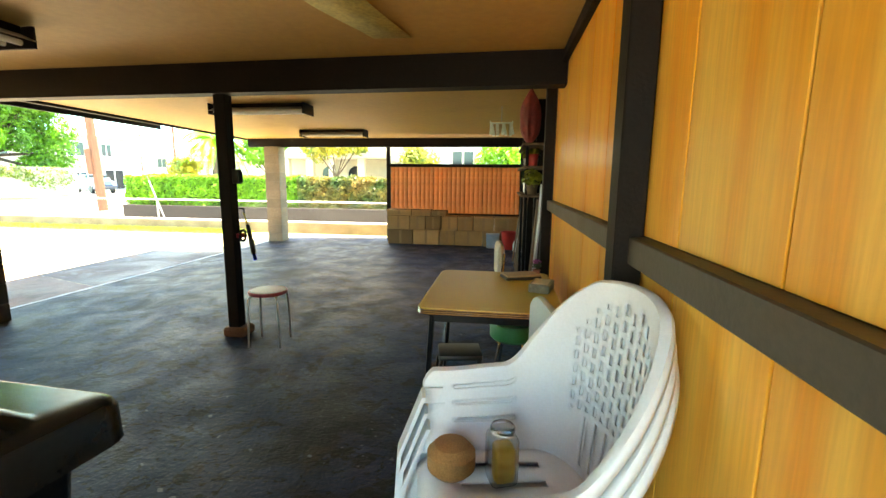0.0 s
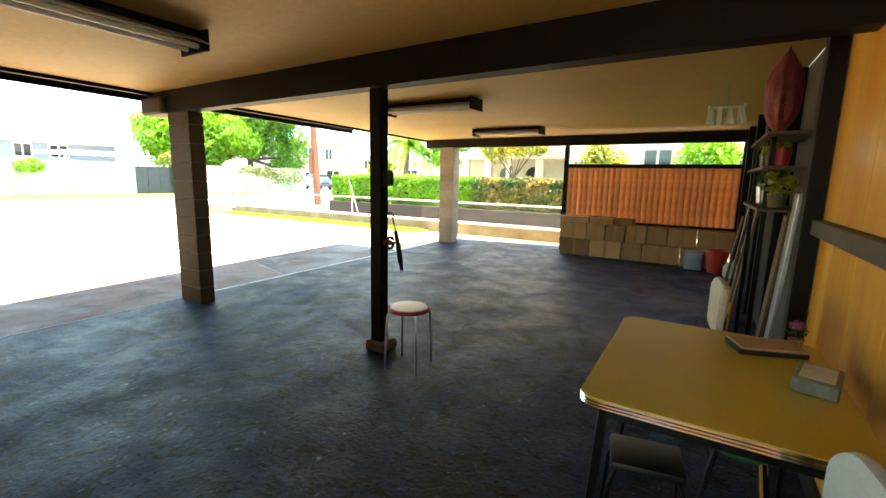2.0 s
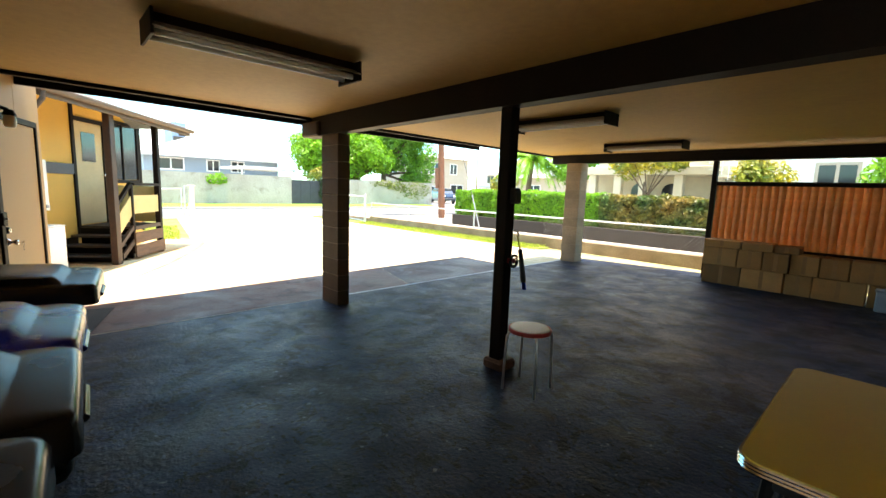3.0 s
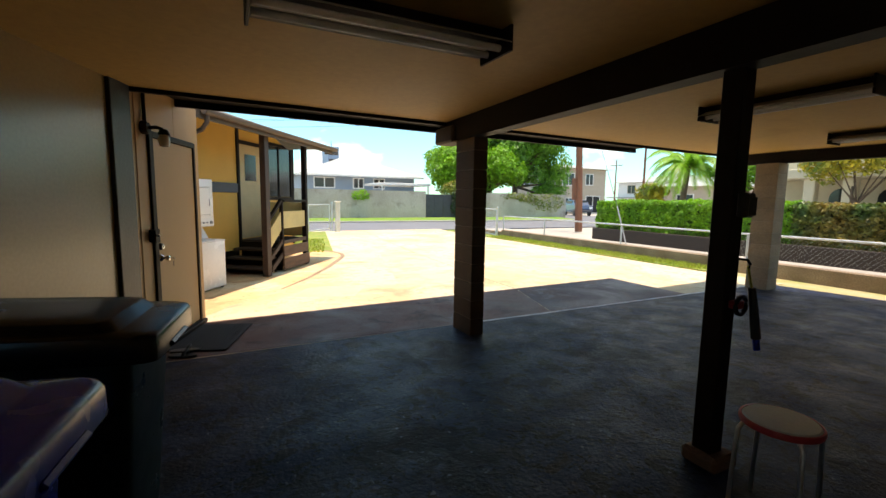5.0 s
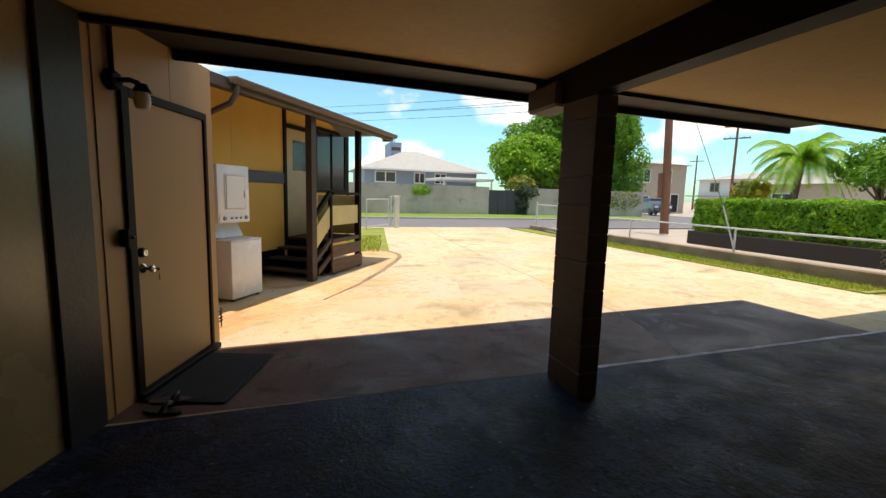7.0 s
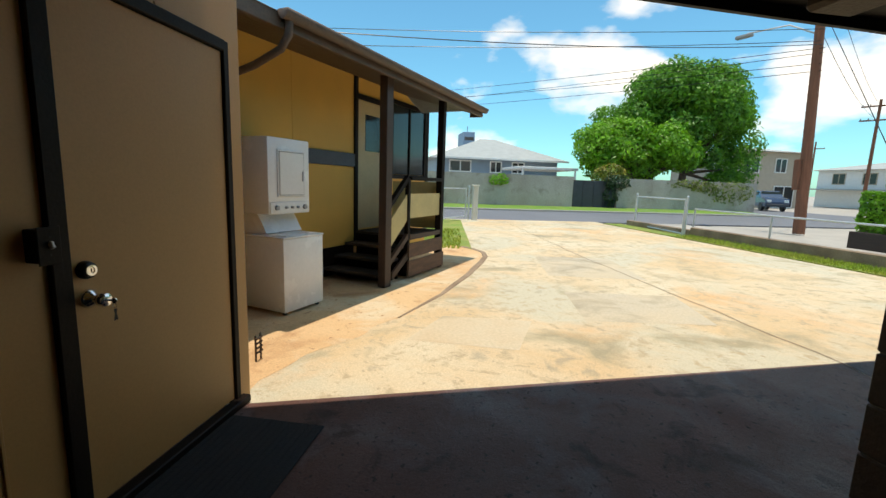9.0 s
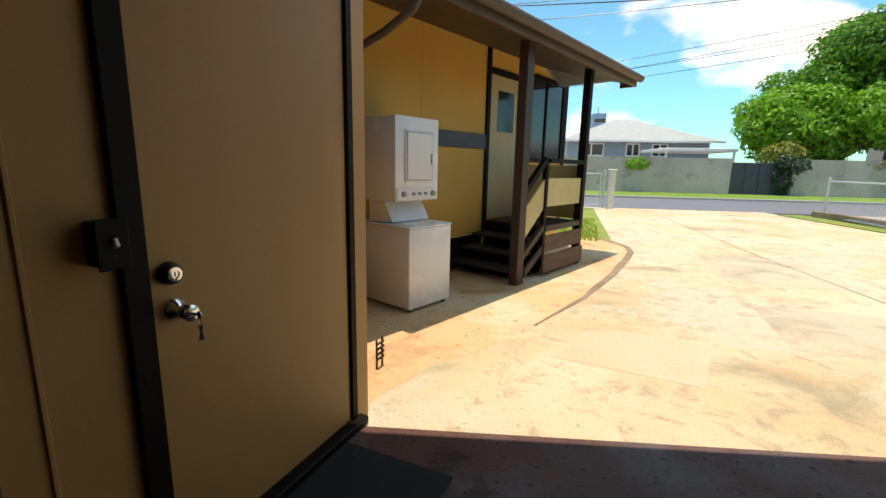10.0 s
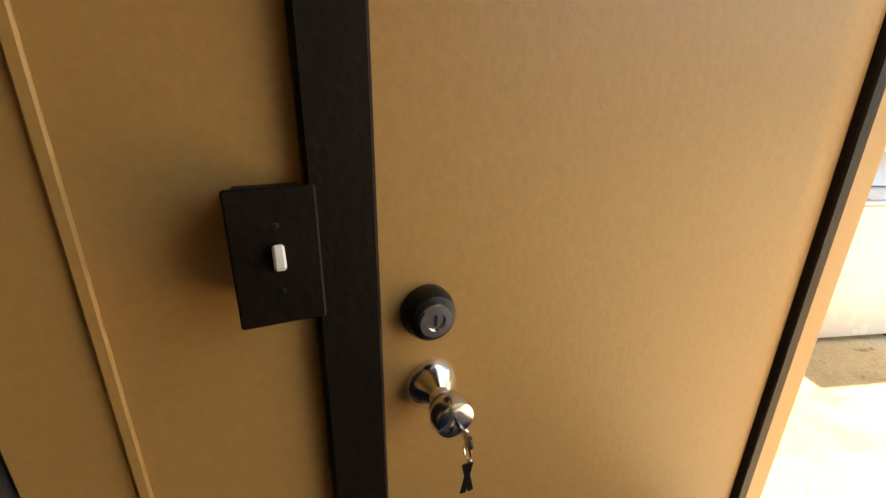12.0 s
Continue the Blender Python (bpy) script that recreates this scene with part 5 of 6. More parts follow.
for b in ((-2.2, -0.011, 1.4, -0.94, 0.03, 1.47), (-2.2, -0.011, 2.64, -0.94, 0.03, 2.71), (-2.2, -0.011, 1.471, -2.14, 0.03, 2.639), (-1.0, -0.011, 1.471, -0.94, 0.03, 2.639), (-1.59, -0.011, 1.471, -1.55, 0.026, 2.639)):
    part("frame", bx(b, bevel=0.003), M_DARK, wn_)
for x0, x1 in ((-2.135, -1.595), (-1.545, -1.005)):
    part("pane", bx((x0, -0.008, 1.475, x1, 0.006, 2.635)), M_DARKGLASS, wn_)
# porch: steps, landing, posts, railing
po = thing("porch", "dark timber porch with steps, posts and yellow-panelled railing", "porch", HOUSE)
for i, (x1, z) in enumerate(((0.80, 0.15), (0.57, 0.30), (0.34, 0.45))):
    part("step", bx((x1 - 0.3, 0.05, z - 0.04, x1, 0.93, z), bevel=0.006), M_DARKWOOD, po, "dark worn step")
    part("riser", bx((x1 - 0.3, 0.06, 0.0, x1 - 0.275, 0.92, z - 0.041)), M_DARK, po)
for i in range(9):
    y0 = 0.045 + i * 0.103
    part("deck_board", bx((-0.95, y0, 0.565, 0.06, y0 + 0.098, 0.60), bevel=0.003), M_DARKWOOD, po)
for b in ((-0.95, 0.05, 0.0, -0.88, 0.1, 0.56), (-0.02, 0.05, 0.0, 0.05, 0.9, 0.56)):
    part("support", bx(b), M_DARK, po)
part("post", bx((0.69, 0.96, 0, 0.83, 1.07, 2.62), bevel=0.006), M_DARKWARM, po, "dark brown porch post")
part("post", bx((-0.92, 0.94, 0, -0.82, 1.04, 2.62), bevel=0.006), M_DARK, po, "dark brown porch post")
part("baluster", bx((0.14, 0.97, 0.1, 0.20, 1.03, 1.40), bevel=0.004), M_DARK, po)
def bar(p, q, w, h, name, mtl, lab=""):
    """A board of depth w and height h from p to q, upright."""
    bm = bmesh.new()
    p, q = Vector(p), Vector(q)
    vs = []
    for c in (p, q):
        vs += [bm.verts.new((c.x, c.y + dy, c.z + dz)) for dy, dz in ((-w / 2, -h / 2), (w / 2, -h / 2), (w / 2, h / 2), (-w / 2, h / 2))]
    a, b = vs[:4], vs[4:]
    for i in range(4):
        bm.faces.new((a[i], a[(i + 1) % 4], b[(i + 1) % 4], b[i]))
    bm.faces.new(a[::-1]), bm.faces.new(b)
    part(name, bm, mtl, po, lab)
bar((0.72, 1.0, 0.98), (0.2, 1.0, 1.40), 0.06, 0.08, "top_rail", M_DARK)
bar((0.14, 1.0, 1.40), (-0.82, 1.0, 1.40), 0.1, 0.05, "top_rail", M_DARK)
bar((0.69, 1.0, 0.62), (0.2, 1.0, 1.0), 0.02, 0.36, "rail_panel", M_PALEYELPAINT, "sunlit yellow painted panel")
bar((0.14, 1.0, 1.02), (-0.82, 1.0, 1.02), 0.02, 0.34, "rail_panel", M_PALEYELPAINT, "sunlit yellow painted panel")
bar((0.72, 1.01, 0.25), (0.2, 1.01, 0.60), 0.05, 0.08, "low_rail", M_DARKWARM)
bar((0.14, 1.01, 0.58), (-0.82, 1.01, 0.58), 0.05, 0.07, "low_rail", M_DARKWARM)
bar((0.60, 1.02, 0.10), (0.2, 1.02, 0.33), 0.03, 0.1, "stringer", M_DARKWARM)
bar((0.2, 1.045, 0.40), (-0.86, 1.045, 0.40), 0.03, 0.2, "skirt_board", M_SKIRT, "weathered brown skirting board")
bar((0.24, 1.065, 0.15), (-0.88, 1.065, 0.15), 0.03, 0.22, "skirt_board", M_SKIRT, "weathered brown skirting board")
part("end_panel", bx((-0.9, 0.1, 0.62, -0.88, 0.93, 1.36), bevel=0.003), M_PALEYELPAINT, po)
# roof of the house, eave, gutter and downspout
rf = setting("house_roof", bmesh.new(), M_ROOF, "grey shingled house roof with a brown fascia")
bm = bmesh.new()
E0, E1, Z = -1.97, 2.6, 2.63
vs = [bm.verts.new(p) for p in ((E0, 1.25, Z), (E1, 1.25, Z), (E1 + 2.6, 1.25, Z), (E1 + 2.6, -2.2, Z + 1.15), (E0 + 2.6, -2.2, Z + 1.15), (E0, -5.6, Z))]
bm.faces.new((vs[0], vs[1], vs[2], vs[3], vs[4])), bm.faces.new((vs[0], vs[4], vs[5]))
bmesh.ops.solidify(bm, geom=list(bm.faces), thickness=0.05)
rf.matrix_world = HOUSE
part("shingles", bm, M_ROOF, rf)
bm = bmesh.new()
for i in range(9):
    y0, y1 = 0.035 + i * 0.129, 0.035 + (i + 1) * 0.129 - 0.006
    z0, z1 = 2.84 - 0.242 * y0, 2.84 - 0.242 * y1
    vs = [bm.verts.new(p) for x in (E0, E1 + 2.4) for p in ((x, y0, z0), (x, y1, z1), (x, y1, z1 + 0.02), (x, y0, z0 + 0.02))]
    for f in ((0, 1, 5, 4), (1, 2, 6, 5), (2, 3, 7, 6), (3, 0, 4, 7), (0, 3, 2, 1), (4, 5, 6, 7)):
        bm.faces.new([vs[k] for k in f])
part("soffit", bm, M_DARKWARM, rf, "brown boarded soffit")
part("fascia", bx((E0 - 0.03, 1.2, 2.52, E1 + 2.4, 1.24, 2.64), bevel=0.004), M_FASCIA, rf, "weathered brown fascia")
part("fascia", bx((E0 - 0.03, 1.0, 2.52, E0, 1.19, 2.66), bevel=0.004), M_FASCIA, rf)
bm = bmesh.new()
n = 8
prof = [(1.245 + 0.055 - 0.055 * math.cos(a), 2.645 - 0.075 * math.sin(a)) for a in [math.pi * i / n for i in range(n + 1)]]
a = [bm.verts.new((E0, y, z)) for y, z in prof]
b = [bm.verts.new((E1 + 0.1, y, z)) for y, z in prof]
for i in range(n):
    bm.faces.new((a[i], a[i + 1], b[i + 1], b[i]))
bm.faces.new(a), bm.faces.new(b[::-1])
o = part("gutter", bm, M_FASCIA, rf, "weathered brown half-round gutter", True)
o.modifiers.new("thick", "SOLIDIFY").thickness = 0.004
bm = bmesh.new()
tube(bm, [(2.62, 1.29, 2.59), (2.62, 1.28, 2.48), (2.62, 1.2, 2.38), (2.62, 0.9, 2.28), (2.62, 0.5, 2.2), (2.62, 0.12, 2.14), (2.62, 0.06, 2.04), (2.62, 0.06, 0.0)], 0.032, 10)
part("downspout", bm, M_FASCIA, rf, "brown round downspout", True)

# stacked washer and dryer
wd = thing("laundry_centre", "white stacked washer and dryer against the house wall", "washing machine", HOUSE @ pose(-0.09, 0, 0))
bm = bmesh.new()
box(bm, (1.86, 0.16, 0.03), (2.42, 0.88, 0.76), 0.012, seg=2)
part("washer_body", bm, M_WHITE, wd, "", True)
part("washer_top", bx((1.855, 0.155, 0.762, 2.425, 0.888, 0.782), bevel=0.006), M_WHITE, wd)
part("washer_lid", bx((1.92, 0.42, 0.7825, 2.36, 0.86, 0.79), bevel=0.003), M_WHITE, wd)
for x in (1.9, 2.36):
    for y in (0.2, 0.82):
        part("foot", bx((x, y, 0.0, x + 0.03, y + 0.03, 0.029)), M_BLACKPLASTIC, wd)
bm = bmesh.new()
box(bm, (1.86, 0.16, 0.99), (2.42, 0.70, 1.735), 0.012, seg=2)
dr = part("dryer_body", bm, M_WHITE, wd, "", True)
for b in ((1.94, 0.701, 1.16, 2.31, 0.715, 1.62),):
    dd = part("dryer_door", bx(b, bevel=0.006), M_WHITE, wd, "white dryer door")
    part("door_groove", bx((1.955, 0.7152, 1.175, 2.295, 0.7165, 1.605)), M_GREYPL, dd)
    part("door_face", bx((1.962, 0.7166, 1.182, 2.288, 0.722, 1.598), bevel=0.004), M_WHITE, dd)
    part("door_grip", bx((1.975, 0.7222, 1.32, 1.99, 0.732, 1.42), bevel=0.003), M_GREYPL, dd)
part("control_panel", bx((1.875, 0.701, 1.0, 2.405, 0.712, 1.11), bevel=0.004), M_WHITE, wd, "white control panel")
for x in (1.95, 2.05, 2.13, 2.21, 2.33):
    bm = bmesh.new()
    r = 0.026 if x in (1.95, 2.33) else 0.014
    lathe(bm, [(r, 0), (r * 0.9, 0.022), (0, 0.024)], 16, pose(x, 0.7125, 1.055) @ FACE)
    part("dial", bm, M_GREYPL, wd, "grey dial", True)
bm = bmesh.new()
pts = [(0.30, 0.785), (0.62, 0.80), (0.55, 0.92), (0.50, 0.985), (0.30, 0.985)]
a = [bm.verts.new((1.9, y, z)) for y, z in pts]
b = [bm.verts.new((2.38, y, z)) for y, z in pts]
for i in range(5):
    bm.faces.new((a[i], a[(i + 1) % 5], b[(i + 1) % 5], b[i]))
bm.faces.new(a[::-1]), bm.faces.new(b)
part("neck_cover", bm, M_WHITE, wd, "sloping white cover between washer and dryer")

# ---- fences and gates ----
def chain(bm, p, q, z0, z1, step=0.09, r=0.0035):
    """Crossing wires of a chain-link mesh between p and q."""
    p, q = Vector((*p, 0)), Vector((*q, 0))
    L = (q - p).length
    d = (q - p) / L
    h = z1 - z0
    k = -h
    while k < L:
        for s in (1, -1):
            a0, a1 = max(0, k), min(L, k + h)
            if a1 - a0 > 0.02:
                za, zb = (z0 + (a0 - k), z0 + (a1 - k)) if s == 1 else (z1 - (a0 - k), z1 - (a1 - k))
                A, B = p + d * a0, p + d * a1
                n = d.cross(Vector((0, 0, 1))) * r
                bm.faces.new([bm.verts.new(v) for v in (Vector((A.x, A.y, za)) - n - Vector((0, 0, r)), Vector((A.x, A.y, za)) + n + Vector((0, 0, r)), Vector((B.x, B.y, zb)) + n + Vector((0, 0, r)), Vector((B.x, B.y, zb)) - n - Vector((0, 0, r)))])
        k += step
fn = thing("chain_link_fence", "low galvanised chain-link fence on the concrete wall", "fence", kind="structure")
for x in (-16.2, -13.6, -10.2, -6.8, -3.4, 0.0, 3.4):
    bm = bmesh.new()
    tube(bm, [(x, 11.7, 0.19), (x, 11.7, 0.76)], 0.024, 8)
    part("post", bm, M_GALV, fn, "galvanised post", True)
bm = bmesh.new()
tube(bm, [(-16.2, 11.7, 0.755), (6, 11.7, 0.755)], 0.022, 8)
part("top_rail", bm, M_GALV, fn, "galvanised top rail", True)
bm = bmesh.new()
chain(bm, (-7.5, 11.7), (5, 11.7), 0.2, 0.74, 0.09, 0.0012)
part("wire_mesh", bm, M_GALV, fn, "chain-link mesh")
def pipe_gate(name, label, p, q, z0, z1, posts):
    g = thing(name, label, "gate")
    for i, c in enumerate((p, q)):
        bm = bmesh.new()
        tube(bm, [(c[0], c[1], z0 - 0.06), (c[0], c[1], z1)], 0.026, 8)
        part("stile", bm, M_GALV, g, "", True)
    for i, z in enumerate((z0, (z0 + z1) / 2 + 0.02, z1 - 0.02)):
        if i == 1:
            continue
        bm = bmesh.new()
        tube(bm, [(p[0], p[1], z), (q[0], q[1], z)], 0.024, 8)
        part("rail", bm, M_GALV, g, "", True)
    bm = bmesh.new()
    chain(bm, p, q, z0, z1 - 0.02, 0.16, 0.0012)
    part("wire_mesh", bm, M_GALV, g, "chain-link mesh")
    for c in posts:
        bm = bmesh.new()
        tube(bm, [(c[0], c[1], -0.15), (c[0], c[1], z1 + 0.06)], 0.036, 10)
        lathe(bm, [(0.042, 0), (0.03, 0.03), (0, 0.045)], 10, pose(c[0], c[1], z1 + 0.06))
        part("gate_post", bm, M_GALV, g, "galvanised gate post", True)
    return g
pipe_gate("pipe_gate", "open galvanised pipe gate beside the driveway", (-16.2, 11.35), (-19.3, 11.75), 0.0, 1.05, ((-16.1, 11.33), (-19.45, 11.85)))
pipe_gate("pipe_gate", "galvanised pipe gate at the driveway entrance by the house", (-19.2, 4.4), (-20.6, 5.5), 0.05, 1.12, ((-20.75, 5.65),))
gp = thing("gate_post", "white painted concrete gate post by the house", "post")
part("post", bx((-20.65, 5.75, -0.1, -20.45, 5.95, 1.2), bevel=0.02), M_WALKPALE, gp)
part("cap", bx((-20.68, 5.72, 1.201, -20.42, 5.98, 1.25), bevel=0.015), M_WALKPALE, gp)
gw = thing("guy_wire_guard", "grey leaning guard of a guy wire by the hedge", "pole")
bm = bmesh.new()
tube(bm, [(-11.55, 13.5, -0.02), (-12.2, 13.7, 1.25)], 0.022, 8)
part("guard", bm, M_GREYPL, gw, "", True)
bm = bmesh.new()
tube(bm, [(-12.2, 13.7, 1.25), (-18.1, 17.3, 7.5)], 0.012, 6)
part("wire", bm, M_BLACKMETAL, gw)
# dark solid band in place of the shade at the hedge's foot
lw = setting("hedge_shade_band", bx((-13.6, 14.0, -0.1, 3, 14.18, 0.42), bevel=0.01), M_DARKWOOD, "low dark band standing in for the shade under the hedge")

# ---- street furniture ----
def utility_pole(m, h, r, arms, label, lamp_arm=False):
    u = thing("utility_pole", label, "utility pole", m)
    bm = bmesh.new()
    tube(bm, [(0, 0, h * i / 6) for i in range(7)], r, 12, r2=r * 0.65)
    part("shaft", bm, M_POLE, u, "brown weathered timber shaft", True)
    for z in arms:
        part("crossarm", bx((-1.2, -0.06, z, 1.2, 0.06, z + 0.12), bevel=0.01), M_POLE, u)
        for x in (-1.1, -0.6, 0.6, 1.1):
            bm = bmesh.new()
            lathe(bm, [(0.03, 0), (0.05, 0.04), (0.03, 0.1), (0.045, 0.14), (0, 0.16)], 8, pose(x, 0, z + 0.12))
            part("insulator", bm, M_GREYPL, u, "", True)
    if lamp_arm:
        bm = bmesh.new()
        tube(bm, [(0, 0, 7.0), (-0.8, -0.4, 7.6), (-2.0, -1.0, 7.7)], 0.03, 8)
        part("lamp_arm", bm, M_GALV, u, "", True)
        bm = bmesh.new()
        box(bm, (-0.3, -0.12, -0.06), (0.3, 0.12, 0.06), 0.04, pose(-2.1, -1.05, 7.62, 0, 0, 27), seg=2)
        part("lamp_head", bm, M_GREYPL, u, "grey street lamp head", True)
        bm = bmesh.new()
        box(bm, (-0.13, -0.1, 1.6), (0.11, 0.1, 2.7), 0.04, pose(-0.1, -0.17, 0), seg=2)
        part("cable_box", bm, M_POLE, u, "weathered cable box")
    return u
utility_pole(pose(-17.9, 17.4, -0.12, 0, -3.2, 0), 10.5, 0.19, (8.9,), "leaning brown timber utility pole at the street corner", True)
utility_pole(pose(-36.8, 45, -0.1, 0, 0, 30), 9.8, 0.16, (8.0, 9.2), "distant timber utility pole with two crossarms")
utility_pole(pose(-62, 68, -0.1, 0, 0, 20), 9.5, 0.16, (8.4,), "distant timber utility pole with one crossarm")
utility_pole(pose(-24.0, -22, -0.1, 0, 0, 0), 10.0, 0.18, (8.9,), "timber utility pole down the street")
for z0, z1, dy in ((6.36, 10.7, 0.0), (5.85, 10.1, 0.0), (6.2, 9.9, 2.2), (5.6, 9.4, 2.6)):
    ow = thing("overhead_wire", "thin black overhead cable crossing the street", "cable", group="overhead wires")
    bm = bmesh.new()
    tube(bm, [(-18.0 - 42 * f, 17.4 + (-22.0 + dy) * f, z0 + (z1 - z0) * f - 1.2 * f * (1 - f)) for f in [i / 24 for i in range(25)]], 0.012, 5)
    part("cable", bm, M_BLACKMETAL, ow)
for k, (a, b, sag) in enumerate((((-18.1, 17.3, 8.9), (-24, -22, 9.0), 0.7), ((-18.1, 17.4, 8.5), (-24, -22, 8.6), 0.8), ((-18.1, 17.4, 7.0), (-24, -22, 7.2), 0.7), ((-18.1, 17.3, 6.6), (-24, -22, 6.7), 0.8), ((-18.1, 17.4, 6.5), (-13.2, -4, 4.0), 0.35), ((-18.2, 17.4, 8.8), (-36.8, 45, 9.2), 0.5), ((-18.2, 17.4, 6.9), (-36.8, 45, 8.0), 0.5))):
    w = thing("overhead_wire", "thin black overhead cable along the street", "cable", group="overhead wires")
    bm = bmesh.new()
    A, B = Vector(a), Vector(b)
    tube(bm, [A.lerp(B, i / 16) - Vector((0, 0, sag * 4 * (i / 16) * (1 - i / 16))) for i in range(17)], 0.012 if k > 1 else 0.016, 5)
    part("cable", bm, M_BLACKMETAL, w)

# ---- across the street ----
bw = setting("block_wall", bx((-30.05, -60, -0.1, -29.85, 14.2, 1.95), (-30.05, 17.2, -0.1, -29.85, 27.2, 1.95), (-60, 27.0, -0.1, -30.05, 27.2, 1.95)), M_WALL, "grey weathered block wall across the street with dark stains")
gd = thing("yard_gate", "dark solid yard gate in the block wall", "gate")
part("leaf", bx((-30.0, 14.25, -0.05, -29.93, 17.15, 1.75), bevel=0.01), M_DARKGREY, gd)
for y in (14.9, 15.6, 16.3):
    part("batten", bx((-29.928, y, 0.0, -29.9, y + 0.06, 1.7)), M_DARKGREY, gd)
def hip_roof(bm, x0, y0, x1, y1, z, h, over=0.5):
    x0, y0, x1, y1 = x0 - over, y0 - over, x1 + over, y1 + over
    w = min(x1 - x0, y1 - y0) / 2
    if y1 - y0 > x1 - x0:
        r = [((x0 + x1) / 2, y0 + w, z + h), ((x0 + x1) / 2, y1 - w, z + h)]
    else:
        r = [(x0 + w, (y0 + y1) / 2, z + h), (x1 - w, (y0 + y1) / 2, z + h)]
    c = [bm.verts.new(p) for p in ((x0, y0, z), (x1, y0, z), (x1, y1, z), (x0, y1, z))]
    t = [bm.verts.new(p) for p in r]
    if y1 - y0 > x1 - x0:
        fs = ((c[0], c[1], t[0]), (c[1], c[2], t[1], t[0]), (c[2], c[3], t[1]), (c[3], c[0], t[0], t[1]))
    else:
        fs = ((c[0], c[1], t[1], t[0]), (c[1], c[2], t[1]), (c[2], c[3], t[0], t[1]), (c[3], c[0], t[0]))
    for f in fs:
        bm.faces.new(f)
    bm.faces.new(c[::-1])
def far_window(parent, face, u0, u1, z0, z1, axis, mat_frame):
    """A window on a wall: axis 'x' faces +x at x = face, 'y' faces -y at y = face."""
    def bb(a0, a1, d0, d1, b0, b1):
        return (face + d0, a0, b0, face + d1, a1, b1) if axis == "x" else (a0, face - d1, b0, a1, face - d0, b1)
    p = part("window", bx(bb(u0, u1, 0.002, 0.03, z0, z1)), M_DARKGLASS, parent, "dark window in a white frame")
    t = 0.09
    for b in (bb(u0 - t, u1 + t, 0.002, 0.06, z0 - t, z0), bb(u0 - t, u1 + t, 0.002, 0.06, z1, z1 + t), bb(u0 - t, u0, 0.002, 0.06, z0, z1), bb(u1, u1 + t, 0.002, 0.06, z0, z1), bb((u0 + u1) / 2 - t / 2, (u0 + u1) / 2 + t / 2, 0.031, 0.055, z0, z1)):
        part("window_frame", bx(b), mat_frame, p)
h2 = thing("house_across", "single-storey blue-grey house with a pale hip roof", "house")
part("wall", bx((-47, 7.0, -0.1, -38.5, 16.8, 3.3)), M_BLUEHOUSE, h2)
bm = bmesh.new()
hip_roof(bm, -47, 7.0, -38.5, 16.8, 3.3, 1.95, 0.7)
part("roof", bm, M_PALEROOF, h2, "pale grey hip roof")
for u0, u1 in ((7.9, 9.5), (11.2, 12.0), (13.0, 13.9)):
    far_window(h2, -38.5, u0, u1, 2.3, 3.05, "x", M_WHITEPAINT)
part("fascia", bx((-37.86, 6.3, 3.2, -37.8, 17.5, 3.34)), M_WHITEPAINT, h2)
cp = thing("carport_roof", "low white flat carport roof behind the block wall", "roof")
part("roof_sheet", bx((-37.0, 11.7, 2.42, -32.8, 15.9, 2.6), bevel=0.02), M_WHITEPAINT, cp)
for y in (11.9, 15.7):
    part("post", bx((-33.0, y, -0.1, -32.9, y + 0.1, 2.449)), M_WHITEPAINT, cp)
tk = thing("tower_block", "distant blue-grey tower block", "building")
part("wall", bx((-130, 25.5, -0.1, -122, 28.6, 15.2)), M_TOWER, tk)
for z in range(3, 15, 2):
    part("window_row", bx((-121.99, 25.8, z, -121.9, 28.3, z + 0.9)), M_DARKGLASS, tk)
part("mast", bx((-125, 27, 15.2, -124.8, 27.2, 17)), M_TOWER, tk)
h3 = thing("two_storey_house", "beige two-storey house at the street corner", "house")
part("wall", bx((-54, 38.5, -0.1, -44, 46.5, 5.6)), M_BEIGE, h3)
bm = bmesh.new()
hip_roof(bm, -54, 38.5, -44, 46.5, 5.6, 0.8, 0.7)
part("roof", bm, M_PALEROOF, h3)
for u0, u1, z0, z1 in ((39.2, 41.0, 3.5, 4.9), (43.0, 44.2, 3.6, 4.9), (39.5, 41.0, 0.7, 1.8), (43.2, 45.5, 0.0, 2.1)):
    far_window(h3, -44, u0, u1, z0, z1, "x", M_WHITEPAINT)
far_window(h3, 38.5, -52, -50, 3.5, 4.8, "y", M_WHITEPAINT)
far_window(h3, 38.5, -48, -46, 3.5, 4.8, "y", M_WHITEPAINT)
h4 = thing("white_house", "distant white two-storey house with a pale roof", "house")
part("wall", bx((-54, 60, -0.1, -40, 69, 4.6)), M_WHITEPAINT, h4)
bm = bmesh.new()
hip_roof(bm, -54, 60, -40, 69, 4.6, 1.1, 0.8)
part("roof", bm, M_PALEROOF, h4)
for u in (-52, -48.5, -45, -42):
    far_window(h4, 60, u, u + 1.4, 2.9, 4.1, "y", M_BEIGE)
part("porch_roof", bx((-55, 58.5, 2.1, -40, 60, 2.25)), M_PALEROOF, h4)
h5 = thing("grey_house", "distant low house with a grey roof", "house")
part("wall", bx((-38, 50, -0.1, -30, 58, 3.4)), M_BEIGE, h5)
bm = bmesh.new()
hip_roof(bm, -38, 50, -30, 58, 3.4, 1.6, 0.7)
part("roof", bm, M_PALEROOF, h5)
far_window(h5, 50, -36, -34, 1.2, 2.4, "y", M_WHITEPAINT)
